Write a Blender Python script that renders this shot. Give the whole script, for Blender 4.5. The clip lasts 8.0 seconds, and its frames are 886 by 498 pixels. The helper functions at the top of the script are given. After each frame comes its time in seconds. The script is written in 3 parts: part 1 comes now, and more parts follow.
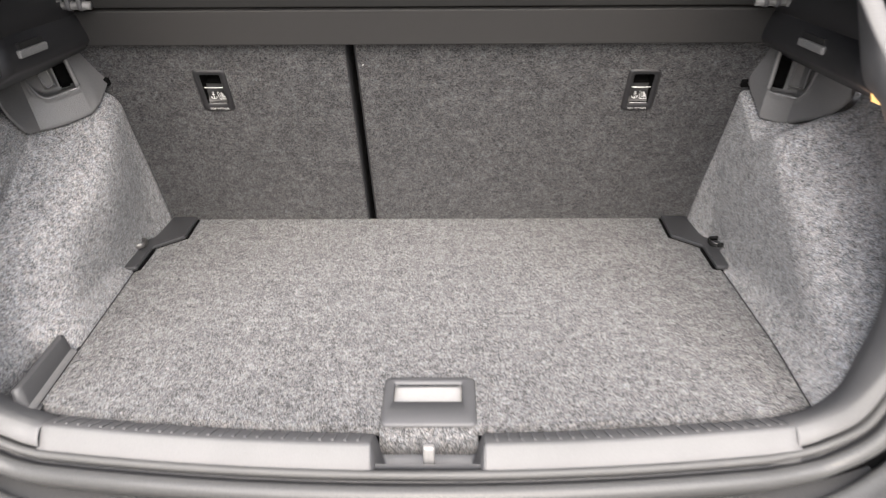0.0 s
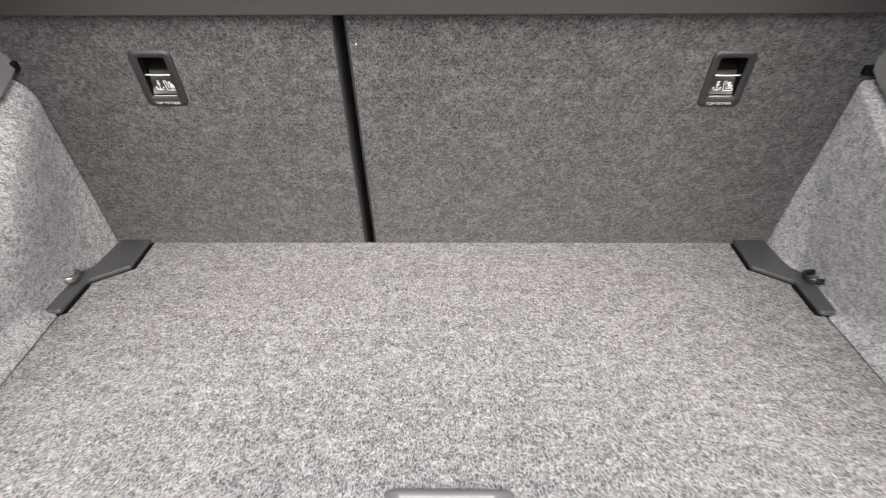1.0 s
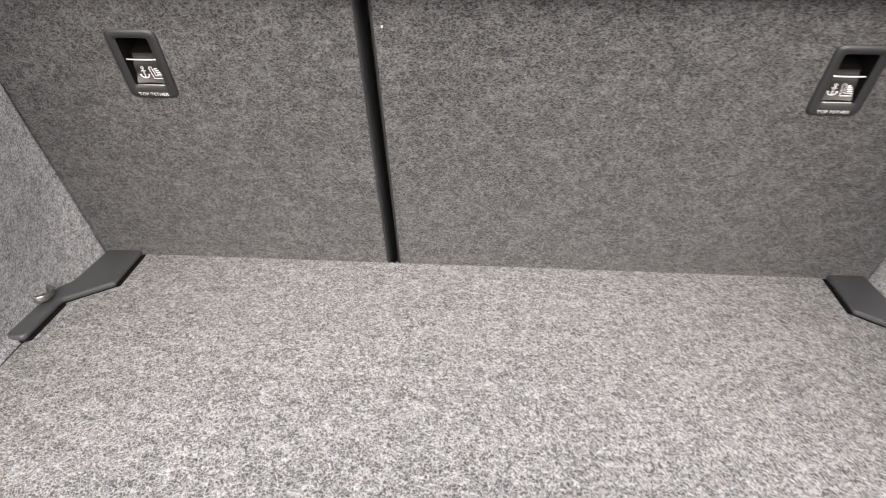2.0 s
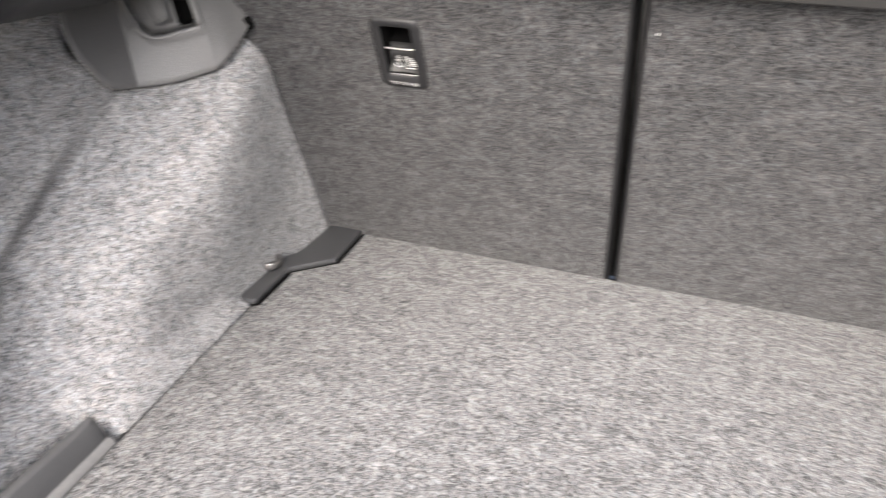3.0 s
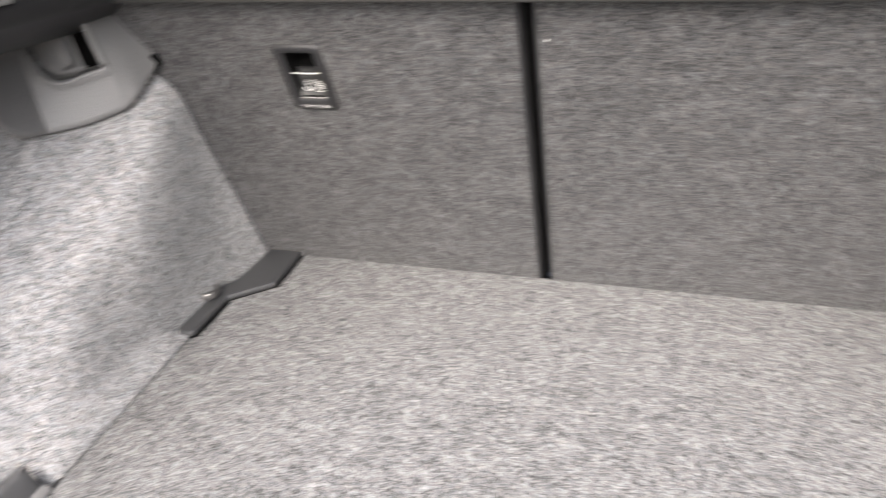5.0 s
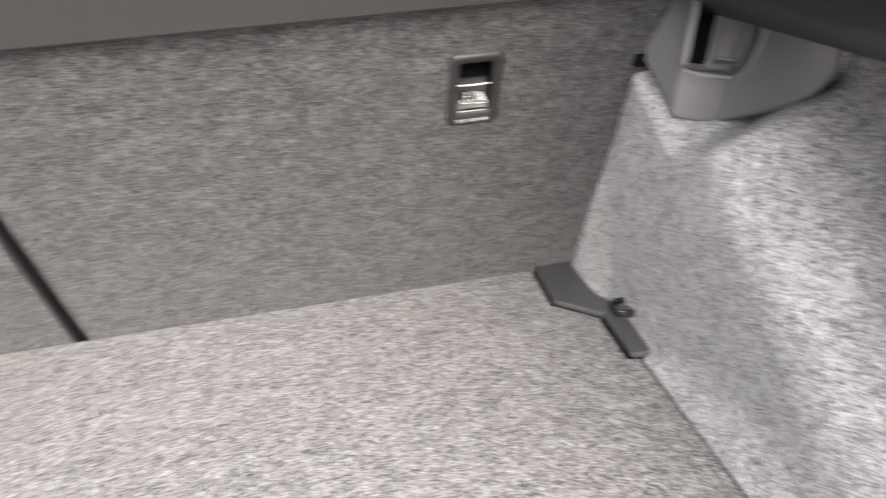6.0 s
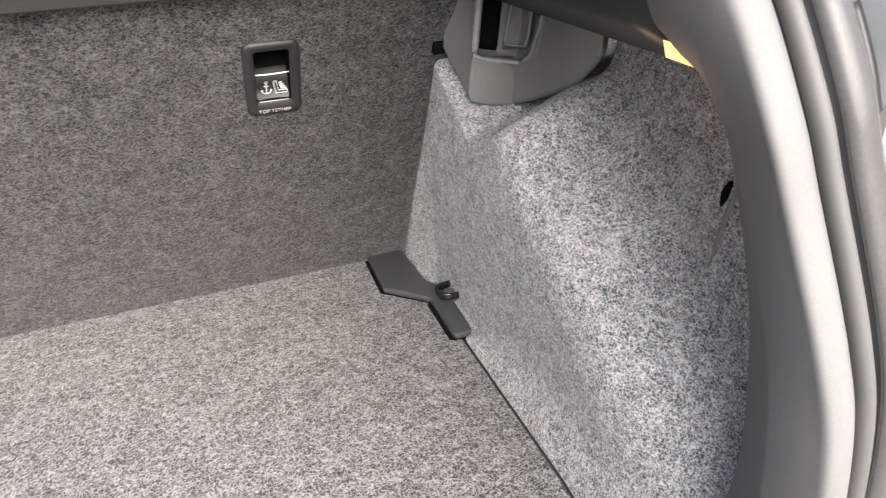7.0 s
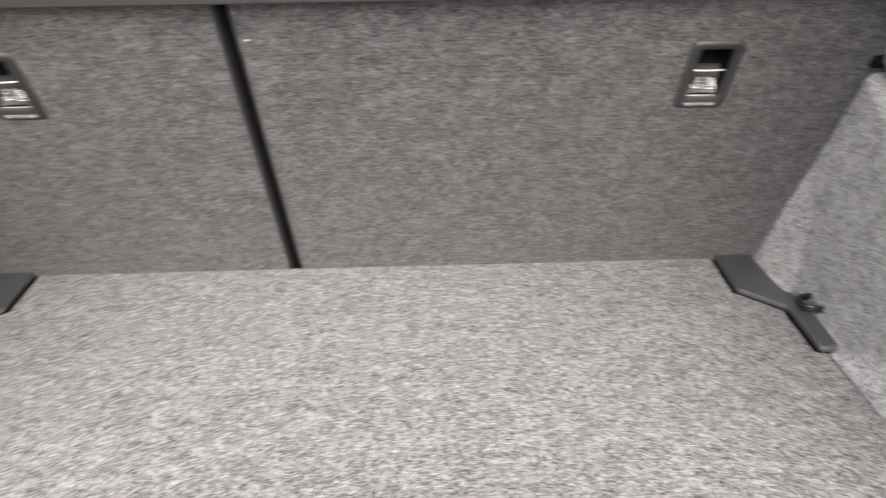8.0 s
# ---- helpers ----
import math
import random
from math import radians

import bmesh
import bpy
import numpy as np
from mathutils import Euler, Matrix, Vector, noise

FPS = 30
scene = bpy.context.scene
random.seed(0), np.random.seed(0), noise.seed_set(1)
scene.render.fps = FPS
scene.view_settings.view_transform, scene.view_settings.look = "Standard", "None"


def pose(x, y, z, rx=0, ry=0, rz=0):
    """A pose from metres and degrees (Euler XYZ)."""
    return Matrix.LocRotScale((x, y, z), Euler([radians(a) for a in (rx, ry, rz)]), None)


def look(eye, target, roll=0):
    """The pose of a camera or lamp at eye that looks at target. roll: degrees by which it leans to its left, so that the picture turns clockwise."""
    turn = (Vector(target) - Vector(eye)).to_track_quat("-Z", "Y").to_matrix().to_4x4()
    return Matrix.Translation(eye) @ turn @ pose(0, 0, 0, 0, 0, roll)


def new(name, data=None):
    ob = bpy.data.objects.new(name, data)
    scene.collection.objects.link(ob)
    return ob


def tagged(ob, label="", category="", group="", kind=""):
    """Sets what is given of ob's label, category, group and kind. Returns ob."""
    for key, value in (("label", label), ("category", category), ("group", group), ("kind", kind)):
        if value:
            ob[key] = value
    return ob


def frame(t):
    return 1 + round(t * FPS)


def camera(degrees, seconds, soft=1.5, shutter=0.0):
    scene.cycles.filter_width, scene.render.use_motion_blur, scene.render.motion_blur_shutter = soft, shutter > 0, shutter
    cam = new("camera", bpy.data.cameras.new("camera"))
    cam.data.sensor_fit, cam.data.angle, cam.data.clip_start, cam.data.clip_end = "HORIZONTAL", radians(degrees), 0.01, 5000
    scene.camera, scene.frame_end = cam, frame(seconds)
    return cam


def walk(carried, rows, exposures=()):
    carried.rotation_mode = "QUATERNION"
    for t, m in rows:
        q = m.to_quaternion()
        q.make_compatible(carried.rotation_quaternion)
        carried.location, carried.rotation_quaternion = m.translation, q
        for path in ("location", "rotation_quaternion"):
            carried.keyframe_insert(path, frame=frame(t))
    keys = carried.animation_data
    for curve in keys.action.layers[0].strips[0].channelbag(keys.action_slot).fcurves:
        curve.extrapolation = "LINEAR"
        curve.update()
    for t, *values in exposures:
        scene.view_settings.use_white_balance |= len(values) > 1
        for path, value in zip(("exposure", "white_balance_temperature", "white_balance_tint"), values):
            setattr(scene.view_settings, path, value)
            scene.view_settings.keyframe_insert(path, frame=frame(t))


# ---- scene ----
cam = camera(64.1, 8.0, soft=1.2, shutter=0.5)
PATH = [
    (0, (0.0430, 0.0540, 0.5640), (0.0250, 1.8420, -0.3330), -0.40),
    (0.2, (0.0248, 0.1026, 0.5498), (0.0170, 1.8990, -0.3312), -0.30),
    (0.5, (0.0140, 0.1930, 0.5420), (0.0050, 1.9800, -0.3570), -0.40),
    (0.8, (0.0172, 0.2750, 0.5098), (0.0036, 2.0592, -0.3930), -0.40),
    (1, (0.0200, 0.3260, 0.4840), (-0.0040, 2.1120, -0.4150), -0.30),
    (1.2, (0.0130, 0.3690, 0.4654), (-0.0193, 2.1560, -0.4318), -0.27),
    (2.3, (0.0030, 0.5080, 0.4430), (-0.1630, 2.2770, -0.4760), 1.10),
    (2.5, (-0.0190, 0.5170, 0.4490), (-0.2560, 2.2710, -0.4820), 1.60),
    (2.7, (-0.0386, 0.5220, 0.4544), (-0.4088, 2.2436, -0.4946), 1.84),
    (3, (-0.0600, 0.5180, 0.4480), (-0.6240, 2.1880, -0.4980), 1.50),
    (3.2, (-0.0772, 0.5172, 0.4470), (-0.7576, 2.1356, -0.5100), 1.14),
    (3.5, (-0.0950, 0.5150, 0.4470), (-0.8960, 2.0720, -0.5200), 0.60),
    (3.8, (-0.1024, 0.5096, 0.4494), (-0.9636, 2.0320, -0.5196), -0.10),
    (4, (-0.0950, 0.5110, 0.4490), (-0.9730, 2.0280, -0.5140), -0.60),
    (4.3, (-0.0810, 0.5144, 0.4552), (-0.9192, 2.0530, -0.5080), -1.30),
    (4.5, (-0.0660, 0.5160, 0.4540), (-0.8470, 2.0930, -0.4960), -1.60),
    (4.7, (-0.0480, 0.5210, 0.4560), (-0.7410, 2.1430, -0.4860), -2.10),
    (5.8, (0.1620, 0.5460, 0.4640), (0.3040, 2.3110, -0.4660), -3.90),
    (6, (0.1930, 0.5420, 0.4590), (0.5110, 2.2850, -0.4680), -3.70),
    (6.2, (0.2188, 0.5340, 0.4506), (0.6698, 2.2504, -0.4714), -3.74),
    (6.5, (0.2430, 0.5230, 0.4480), (0.8300, 2.1930, -0.4850), -3.20),
    (6.8, (0.2592, 0.5164, 0.4484), (0.9052, 2.1590, -0.4936), -2.30),
    (7, (0.2620, 0.5160, 0.4500), (0.8760, 2.1640, -0.5010), -2.10),
    (7.1, (0.2526, 0.5156, 0.4494), (0.8504, 2.1728, -0.4990), -1.78),
    (7.2, (0.2412, 0.5142, 0.4488), (0.7758, 2.1956, -0.4950), -2.06),
    (7.5, (0.1770, 0.5130, 0.4590), (0.5350, 2.2380, -0.4870), -1.80),
    (7.7, (0.1268, 0.5026, 0.4598), (0.3398, 2.2538, -0.4826), -1.66),
    (8, (0.0700, 0.4920, 0.4670), (0.1110, 2.2500, -0.4850), -0.80),
]
EXPOSURES = [(0, 1.40, 6350, 9), (0.5, 1.58, 6350, 9), (1.0, 1.63, 6350, 9), (2.5, 1.73, 6350, 9), (3.0, 1.75, 6350, 9), (4.0, 1.65, 6350, 9),
             (4.7, 1.73, 6350, 9), (5.8, 1.90, 6350, 9), (6.4, 1.91, 6350, 9), (6.9, 1.65, 6350, 9), (8, 1.70, 6350, 9)]
walk(cam, [(t, look(eye, target, roll)) for t, eye, target, roll in PATH],
     exposures=EXPOSURES)

# ---- light ----
world = bpy.data.worlds.new("sky")
scene.world = world
world.use_nodes = True
wn = world.node_tree.nodes
sky = wn.new("ShaderNodeTexSky")
sky.sky_type, sky.sun_disc = "NISHITA", False
sky.sun_elevation, sky.sun_rotation = radians(40), radians(177)
sky.dust_density = 8.0
wn["Background"].inputs["Strength"].default_value = 0.12
world.node_tree.links.new(sky.outputs["Color"], wn["Background"].inputs["Color"])
sun = new("sun", bpy.data.lights.new("sun", "SUN"))
sun.data.energy, sun.data.angle, sun.data.color = 3.9, radians(72), (1.0, 0.965, 0.985)
sun.matrix_world = look((0.35, -6.2, 5.3), (0.0, 0.0, 0.0))


# ---- materials ----
def material(name, base, rough=0.5, metal=0.0, grain=None, bump=None, wear=0.0, sheen=0.0, coat=0.0, gloss=0.5):
    """A procedural surface: base colour with fine grain (scale, amount), relief (scale, strength, distance) and broad wear."""
    mat = bpy.data.materials.new(name)
    mat.use_nodes = True
    n, l = mat.node_tree.nodes, mat.node_tree.links
    p = n["Principled BSDF"]
    p.inputs["Specular IOR Level"].default_value = gloss
    p.inputs["Roughness"].default_value, p.inputs["Metallic"].default_value = rough, metal
    p.inputs["Sheen Weight"].default_value, p.inputs["Coat Weight"].default_value = sheen, coat
    co = n.new("ShaderNodeTexCoord")
    broad = n.new("ShaderNodeTexNoise")
    broad.inputs["Scale"].default_value, broad.inputs["Detail"].default_value = 9.0, 4.0
    l.new(co.outputs["Object"], broad.inputs["Vector"])
    fine = n.new("ShaderNodeTexNoise")
    fine.inputs["Scale"].default_value, fine.inputs["Detail"].default_value = (grain or (400, 0))[0], 3.0
    l.new(co.outputs["Object"], fine.inputs["Vector"])
    add = n.new("ShaderNodeMath")
    add.operation = "MULTIPLY_ADD"
    add.inputs[1].default_value, add.inputs[2].default_value = (grain or (0, 0.1))[1], 0.0
    l.new(fine.outputs["Fac"], add.inputs[0])
    both = n.new("ShaderNodeMath")
    both.operation = "MULTIPLY_ADD"
    both.inputs[1].default_value = wear
    l.new(broad.outputs["Fac"], both.inputs[0])
    l.new(add.outputs[0], both.inputs[2])
    ramp = n.new("ShaderNodeMapRange")
    span = (grain or (0, 0.1))[1] + wear
    ramp.inputs["From Min"].default_value, ramp.inputs["From Max"].default_value = 0.3 * span, 0.7 * span + 1e-5
    ramp.inputs["To Min"].default_value, ramp.inputs["To Max"].default_value = 1 - span, 1 + span
    l.new(both.outputs[0], ramp.inputs["Value"])
    mul = n.new("ShaderNodeVectorMath")
    mul.operation = "SCALE"
    mul.inputs[0].default_value = base
    l.new(ramp.outputs[0], mul.inputs["Scale"])
    l.new(mul.outputs[0], p.inputs["Base Color"])
    rr = n.new("ShaderNodeMapRange")
    rr.inputs["To Min"].default_value, rr.inputs["To Max"].default_value = rough * 0.85, min(1, rough * 1.15)
    l.new(broad.outputs["Fac"], rr.inputs["Value"])
    l.new(rr.outputs[0], p.inputs["Roughness"])
    if bump:
        v = n.new("ShaderNodeTexVoronoi")
        v.inputs["Scale"].default_value = bump[0]
        l.new(co.outputs["Object"], v.inputs["Vector"])
        b = n.new("ShaderNodeBump")
        b.inputs["Strength"].default_value, b.inputs["Distance"].default_value = bump[1], bump[2]
        l.new(v.outputs["Distance"], b.inputs["Height"])
        l.new(b.outputs["Normal"], p.inputs["Normal"])
    return mat


def carpet(name, dark, light, axis, size, low, high, matted=1.0):
    """Heathered needle-felt: short curled pale and dark fibres lying every way, matted into uneven clumps, with relief and a soft nap.
    axis: the way that the cloth looks; size: a fibre's length in metres; matted: how strongly the clumps show."""
    mat = bpy.data.materials.new(name)
    mat.use_nodes = True
    n, l = mat.node_tree.nodes, mat.node_tree.links
    p = n["Principled BSDF"]
    p.inputs["Roughness"].default_value = 0.95
    p.inputs["Specular IOR Level"].default_value = 0.12
    p.inputs["Sheen Weight"].default_value = 0.12
    p.inputs["Sheen Roughness"].default_value = 0.6
    co = n.new("ShaderNodeTexCoord")

    def math_node(op, a, b, c=None):
        m = n.new("ShaderNodeMath")
        m.operation = op
        for k, v in enumerate((a, b) if c is None else (a, b, c)):
            if isinstance(v, (int, float)):
                m.inputs[k].default_value = v
            else:
                l.new(v, m.inputs[k])
        return m.outputs[0]

    def field(scale, detail, vector=None):
        t = n.new("ShaderNodeTexNoise")
        t.inputs["Scale"].default_value, t.inputs["Detail"].default_value = scale, detail
        l.new(vector or co.outputs["Object"], t.inputs["Vector"])
        return t

    bend = n.new("ShaderNodeVectorMath")
    bend.operation = "MULTIPLY_ADD"
    bend.inputs[1].default_value = (size * 0.9,) * 3
    l.new(field(0.7 / size, 1.0).outputs["Color"], bend.inputs[0])
    l.new(co.outputs["Object"], bend.inputs[2])
    threads = None
    for k, degrees in enumerate((8, 66, 127)):
        turn = [0.0, 0.0, 0.0]
        turn[axis] = radians(degrees)
        mp = n.new("ShaderNodeMapping")
        mp.inputs["Rotation"].default_value = turn
        mp.inputs["Location"].default_value = (k * 0.31, k * 0.17, k * 0.23)
        l.new(bend.outputs[0], mp.inputs["Vector"])
        st = n.new("ShaderNodeVectorMath")
        st.operation = "MULTIPLY"
        along = [1.0 / size] * 3
        along[(axis + 1) % 3] = 0.55 / size
        st.inputs[1].default_value = along
        l.new(mp.outputs[0], st.inputs[0])
        f = field(1.0, 0.0, st.outputs[0]).outputs["Fac"]
        # a thread runs wherever the field crosses its middle
        f = math_node("SUBTRACT", 1.0, math_node("MULTIPLY", math_node("ABSOLUTE", math_node("SUBTRACT", f, 0.5), 0.0), 20.0))
        threads = math_node("MAXIMUM", 0.0 if threads is None else threads, f)
    tot = math_node("MULTIPLY_ADD", threads, 0.55, 0.20)
    for scale, detail, weight in ((1.1 / size, 1.0, 0.5), (0.4 / size, 1.0, 0.5 * matted), (0.15 / size, 2.0, 0.4 * matted), (16.0, 3.0, 0.15)):
        tot = math_node("ADD", tot, math_node("MULTIPLY_ADD", field(scale, detail).outputs["Fac"], weight, -0.5 * weight))
    ramp = n.new("ShaderNodeValToRGB")
    ramp.color_ramp.elements[0].position, ramp.color_ramp.elements[1].position = low, high
    ramp.color_ramp.elements[0].color, ramp.color_ramp.elements[1].color = (*dark, 1), (*light, 1)
    l.new(tot, ramp.inputs["Fac"])
    tint = n.new("ShaderNodeMix")
    tint.data_type, tint.blend_type = "RGBA", "MULTIPLY"
    tint.inputs[0].default_value = 1.0
    tr = n.new("ShaderNodeValToRGB")
    tr.color_ramp.elements[0].position, tr.color_ramp.elements[1].position = 0.35, 0.65
    tr.color_ramp.elements[0].color, tr.color_ramp.elements[1].color = (0.95, 0.985, 1.03, 1), (1.05, 1.0, 0.975, 1)
    l.new(field(0.5 / size, 3.0).outputs["Fac"], tr.inputs["Fac"])
    l.new(ramp.outputs["Color"], tint.inputs[6])
    l.new(tr.outputs["Color"], tint.inputs[7])
    l.new(tint.outputs[2], p.inputs["Base Color"])
    b = n.new("ShaderNodeBump")
    b.inputs["Strength"].default_value, b.inputs["Distance"].default_value = 0.5, 0.001
    l.new(tot, b.inputs["Height"])
    l.new(b.outputs["Normal"], p.inputs["Normal"])
    return mat


# Tones tuned apart: some of the light balance sits in these felt colours.
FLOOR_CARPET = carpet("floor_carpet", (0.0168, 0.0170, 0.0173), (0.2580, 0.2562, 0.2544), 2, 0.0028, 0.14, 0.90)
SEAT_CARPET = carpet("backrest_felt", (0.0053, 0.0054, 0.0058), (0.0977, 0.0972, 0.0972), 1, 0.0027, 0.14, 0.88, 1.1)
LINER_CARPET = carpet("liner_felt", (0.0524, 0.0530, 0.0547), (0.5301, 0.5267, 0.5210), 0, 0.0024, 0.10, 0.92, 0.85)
PLASTIC = material("grained_grey_plastic", (0.1120, 0.1109, 0.1098), 0.45, grain=(500, 0.06), bump=(620, 0.35, 0.0008), wear=0.08)
TRIM = material("smooth_grey_trim", (0.1265, 0.1255, 0.1255), 0.62, grain=(700, 0.05), bump=(1600, 0.06, 0.0004), wear=0.07, gloss=0.15)
# Paler than the insert's own grey, for the highlights along its edges.
EDGE_LIGHT = material("edge_highlight_grey", (0.15, 0.149, 0.147), 0.26, wear=0.05)
COVER = material("charcoal_plastic", (0.0408, 0.0414, 0.0432), 0.34, grain=(500, 0.05), wear=0.1)
PLATE = material("dark_grey_plastic", (0.0633, 0.0633, 0.0655), 0.5, grain=(500, 0.05), wear=0.08)
BEZEL = material("near_black_plastic", (0.011, 0.011, 0.012), 0.55, grain=(500, 0.05), wear=0.08)
# Matt near-black that paints the shade of gaps, slots and recesses.
VOID = material("opening_shade", (0.006, 0.006, 0.006), 0.8, wear=0.05, gloss=0.0)
BLACK = material("black_plastic", (0.010, 0.010, 0.010), 0.5, grain=(500, 0.05), wear=0.1)
GLOSS = material("glossy_black_plastic", (0.008, 0.008, 0.008), 0.12, wear=0.05)
RUBBER = material("seal_rubber", (0.0630, 0.0625, 0.0609), 0.65, grain=(600, 0.06), wear=0.1)
# Far darker than white paint: toned down against the strong light on it.
PAINT = material("toned_car_paint", (0.0551, 0.0551, 0.0543), 0.4, wear=0.03, coat=0.1, gloss=0.25)
HOUSING = material("grey_lamp_panel", (0.06, 0.062, 0.065), 0.3, wear=0.06)
ZINC = material("dull_zinc", (0.26, 0.255, 0.25), 0.4, metal=0.3, grain=(300, 0.08), wear=0.12)
WORN = material("worn_dark_steel", (0.20, 0.195, 0.19), 0.3, metal=0.8, grain=(300, 0.1), wear=0.2)
PAD = material("mid_grey_plastic", (0.1380, 0.1368, 0.1346), 0.45, wear=0.06)
LINT = material("white_lint", (0.4, 0.4, 0.39), 0.9, wear=0.05)
STEEL = material("zinc_steel", (0.7130, 0.7015, 0.6785), 0.42, metal=0.6, grain=(300, 0.08), wear=0.15)
SHELF = material("shelf_board", (0.0119, 0.0114, 0.0109), 0.85, grain=(900, 0.15), bump=(1300, 0.2, 0.0006), wear=0.1)
FLAP = material("pale_plastic_flap", (0.3000, 0.2952, 0.2880), 0.35, grain=(400, 0.03), wear=0.05)
WHITE_INK = material("white_ink", (0.5040, 0.5040, 0.4920), 0.5, wear=0.05)
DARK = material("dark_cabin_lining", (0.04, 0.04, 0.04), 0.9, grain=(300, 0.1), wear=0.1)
ASPHALT = material("pale_concrete_paving", (0.22, 0.216, 0.21), 0.9, grain=(60, 0.2), bump=(90, 0.3, 0.003), wear=0.2)


# ---- helpers of this scene ----
def link(name, bm, mat, smooth=True):
    me = bpy.data.meshes.new(name)
    bmesh.ops.recalc_face_normals(bm, faces=bm.faces)
    bm.to_mesh(me)
    bm.free()
    me.materials.append(mat)
    if smooth:
        for f in me.polygons:
            f.use_smooth = True
    return new(name, me)


def base(name, place):
    ob = new(name)
    ob.location = place
    ob.empty_display_size = 0.05
    return ob


def under(ob, parent):
    """Makes ob a part of parent without moving it."""
    ob.parent = parent
    ob.matrix_parent_inverse = Matrix.Translation(parent.location).inverted()
    return ob


def bevelled(ob, width=0.002, segments=2):
    m = ob.modifiers.new("bevel", "BEVEL")
    m.width, m.segments, m.limit_method, m.angle_limit = width, segments, "ANGLE", radians(35)
    return ob


def thick(ob, depth, offset=1.0):
    m = ob.modifiers.new("thickness", "SOLIDIFY")
    m.thickness, m.offset = depth, offset
    return ob


def grid(rows, closed=False):
    """A sheet through rows of points."""
    bm = bmesh.new()
    vs = [[bm.verts.new(p) for p in r] for r in rows]
    n = len(rows[0])
    for a, b in zip(vs, vs[1:]):
        for i in range(n if closed else n - 1):
            bm.faces.new((a[i], a[(i + 1) % n], b[(i + 1) % n], b[i]))
    return bm


def prism(outline, z0, z1):
    """An upright prism over an outline in plan."""
    bm = bmesh.new()
    lo = [bm.verts.new((x, y, z0)) for x, y in outline]
    hi = [bm.verts.new((x, y, z1)) for x, y in outline]
    bm.faces.new(lo[::-1])
    bm.faces.new(hi)
    for i in range(len(outline)):
        j = (i + 1) % len(outline)
        bm.faces.new((lo[i], lo[j], hi[j], hi[i]))
    return bm


def box(x0, x1, y0, y1, z0, z1):
    return prism([(x0, y0), (x1, y0), (x1, y1), (x0, y1)], z0, z1)


def moved(bm, m):
    bm.transform(m)
    return bm


def spline(points, steps=8):
    """A smooth line through the points."""
    ps = [Vector(p) for p in points]
    ps = [2 * ps[0] - ps[1]] + ps + [2 * ps[-1] - ps[-2]]
    out = []
    for a, b, c, d in zip(ps, ps[1:], ps[2:], ps[3:]):
        for k in range(steps):
            t = k / steps
            out.append(0.5 * (2 * b + (c - a) * t + (2 * a - 5 * b + 4 * c - d) * t * t + (3 * b - a - 3 * c + d) * t ** 3))
    return out + [ps[-2]]


def tube(points, radius, sides=10, flat=1.0):
    """A rod of round or flattened section along a line of points."""
    ps = [Vector(p) for p in points]
    rows = []
    up = Vector((0, 0, 1))
    for i, p in enumerate(ps):
        d = (ps[min(i + 1, len(ps) - 1)] - ps[max(i - 1, 0)]).normalized()
        s = d.cross(up)
        s = s.normalized() if s.length > 1e-3 else Vector((1, 0, 0))
        u = s.cross(d)
        rows.append([p + radius * (math.cos(a) * s + flat * math.sin(a) * u) for a in (2 * math.pi * k / sides for k in range(sides))])
    bm = grid(rows, True)
    bm.verts.ensure_lookup_table()
    bm.faces.new(bm.verts[:sides])
    bm.faces.new(bm.verts[-sides:])
    return bm


def smooth(v, a, b):
    t = min(1, max(0, (v - a) / (b - a)))
    return t * t * (3 - 2 * t)


def mix(a, b, t):
    return a + (b - a) * t


def rounded(w, h, r, n=5):
    """A rectangle with round corners, centred."""
    out = []
    for cx, cy, a0 in ((w / 2 - r, h / 2 - r, 0), (-w / 2 + r, h / 2 - r, 90), (-w / 2 + r, -h / 2 + r, 180), (w / 2 - r, -h / 2 + r, 270)):
        for k in range(n + 1):
            a = radians(a0 + 90 * k / n)
            out.append((cx + r * math.cos(a), cy + r * math.sin(a)))
    return out


LEAN = 0.485           # the backrest comes back this much for each metre up
FOOT = 1.309           # where it meets the floor
TILT = math.atan(LEAN)


def seat_y(z):
    return FOOT - LEAN * z


def rear(x):
    """The line, in plan, along which the load floor meets the sill."""
    return 0.705 + 0.165 * (x - 0.015) ** 2


# ---- load floor ----
XL, XR = -0.485, 0.4965
HX0, HX1, HY0, HY1 = -0.027, 0.0585, 0.7515, 0.7890


def gap_x(y, side):
    """Where the narrow gap between the load floor and a side lining runs."""
    if side < 0:
        return -0.487 + 0.055 * max(0.0, 1.1 - y)
    return 0.4985 - 0.012 * max(0.0, 1.1 - y) - 0.06 * max(0.0, 0.88 - y)


def make_load_floor():
    xs = sorted({XL, XR, HX0, HX1, *(XL + 0.012 + (XR - XL - 0.024) * k / 40 for k in range(41))})
    xs = [x for i, x in enumerate(xs) if i == 0 or x - xs[i - 1] > 1e-4]
    bm = bmesh.new()
    top = []
    for x in xs:
        y0 = rear(x) + 0.006
        ys = [y0, mix(y0, HY0, 0.5), HY0, HY1, 0.88, 0.98, 1.08, 1.18, 1.25, 1.310]
        top.append([bm.verts.new((x + (gap_x(y, -1) + 0.002 - XL) * smooth(-x, 0.40, -XL) + (gap_x(y, 1) - 0.002 - XR) * smooth(x, 0.40, XR), y, 0.0)) for y in ys])
    for a, b in zip(top, top[1:]):
        for j in range(len(a) - 1):
            inside = HX0 - 1e-6 <= a[j].co.x and b[j].co.x <= HX1 + 1e-6 and j == 2
            if not inside:
                bm.faces.new((a[j], b[j], b[j + 1], a[j + 1]))
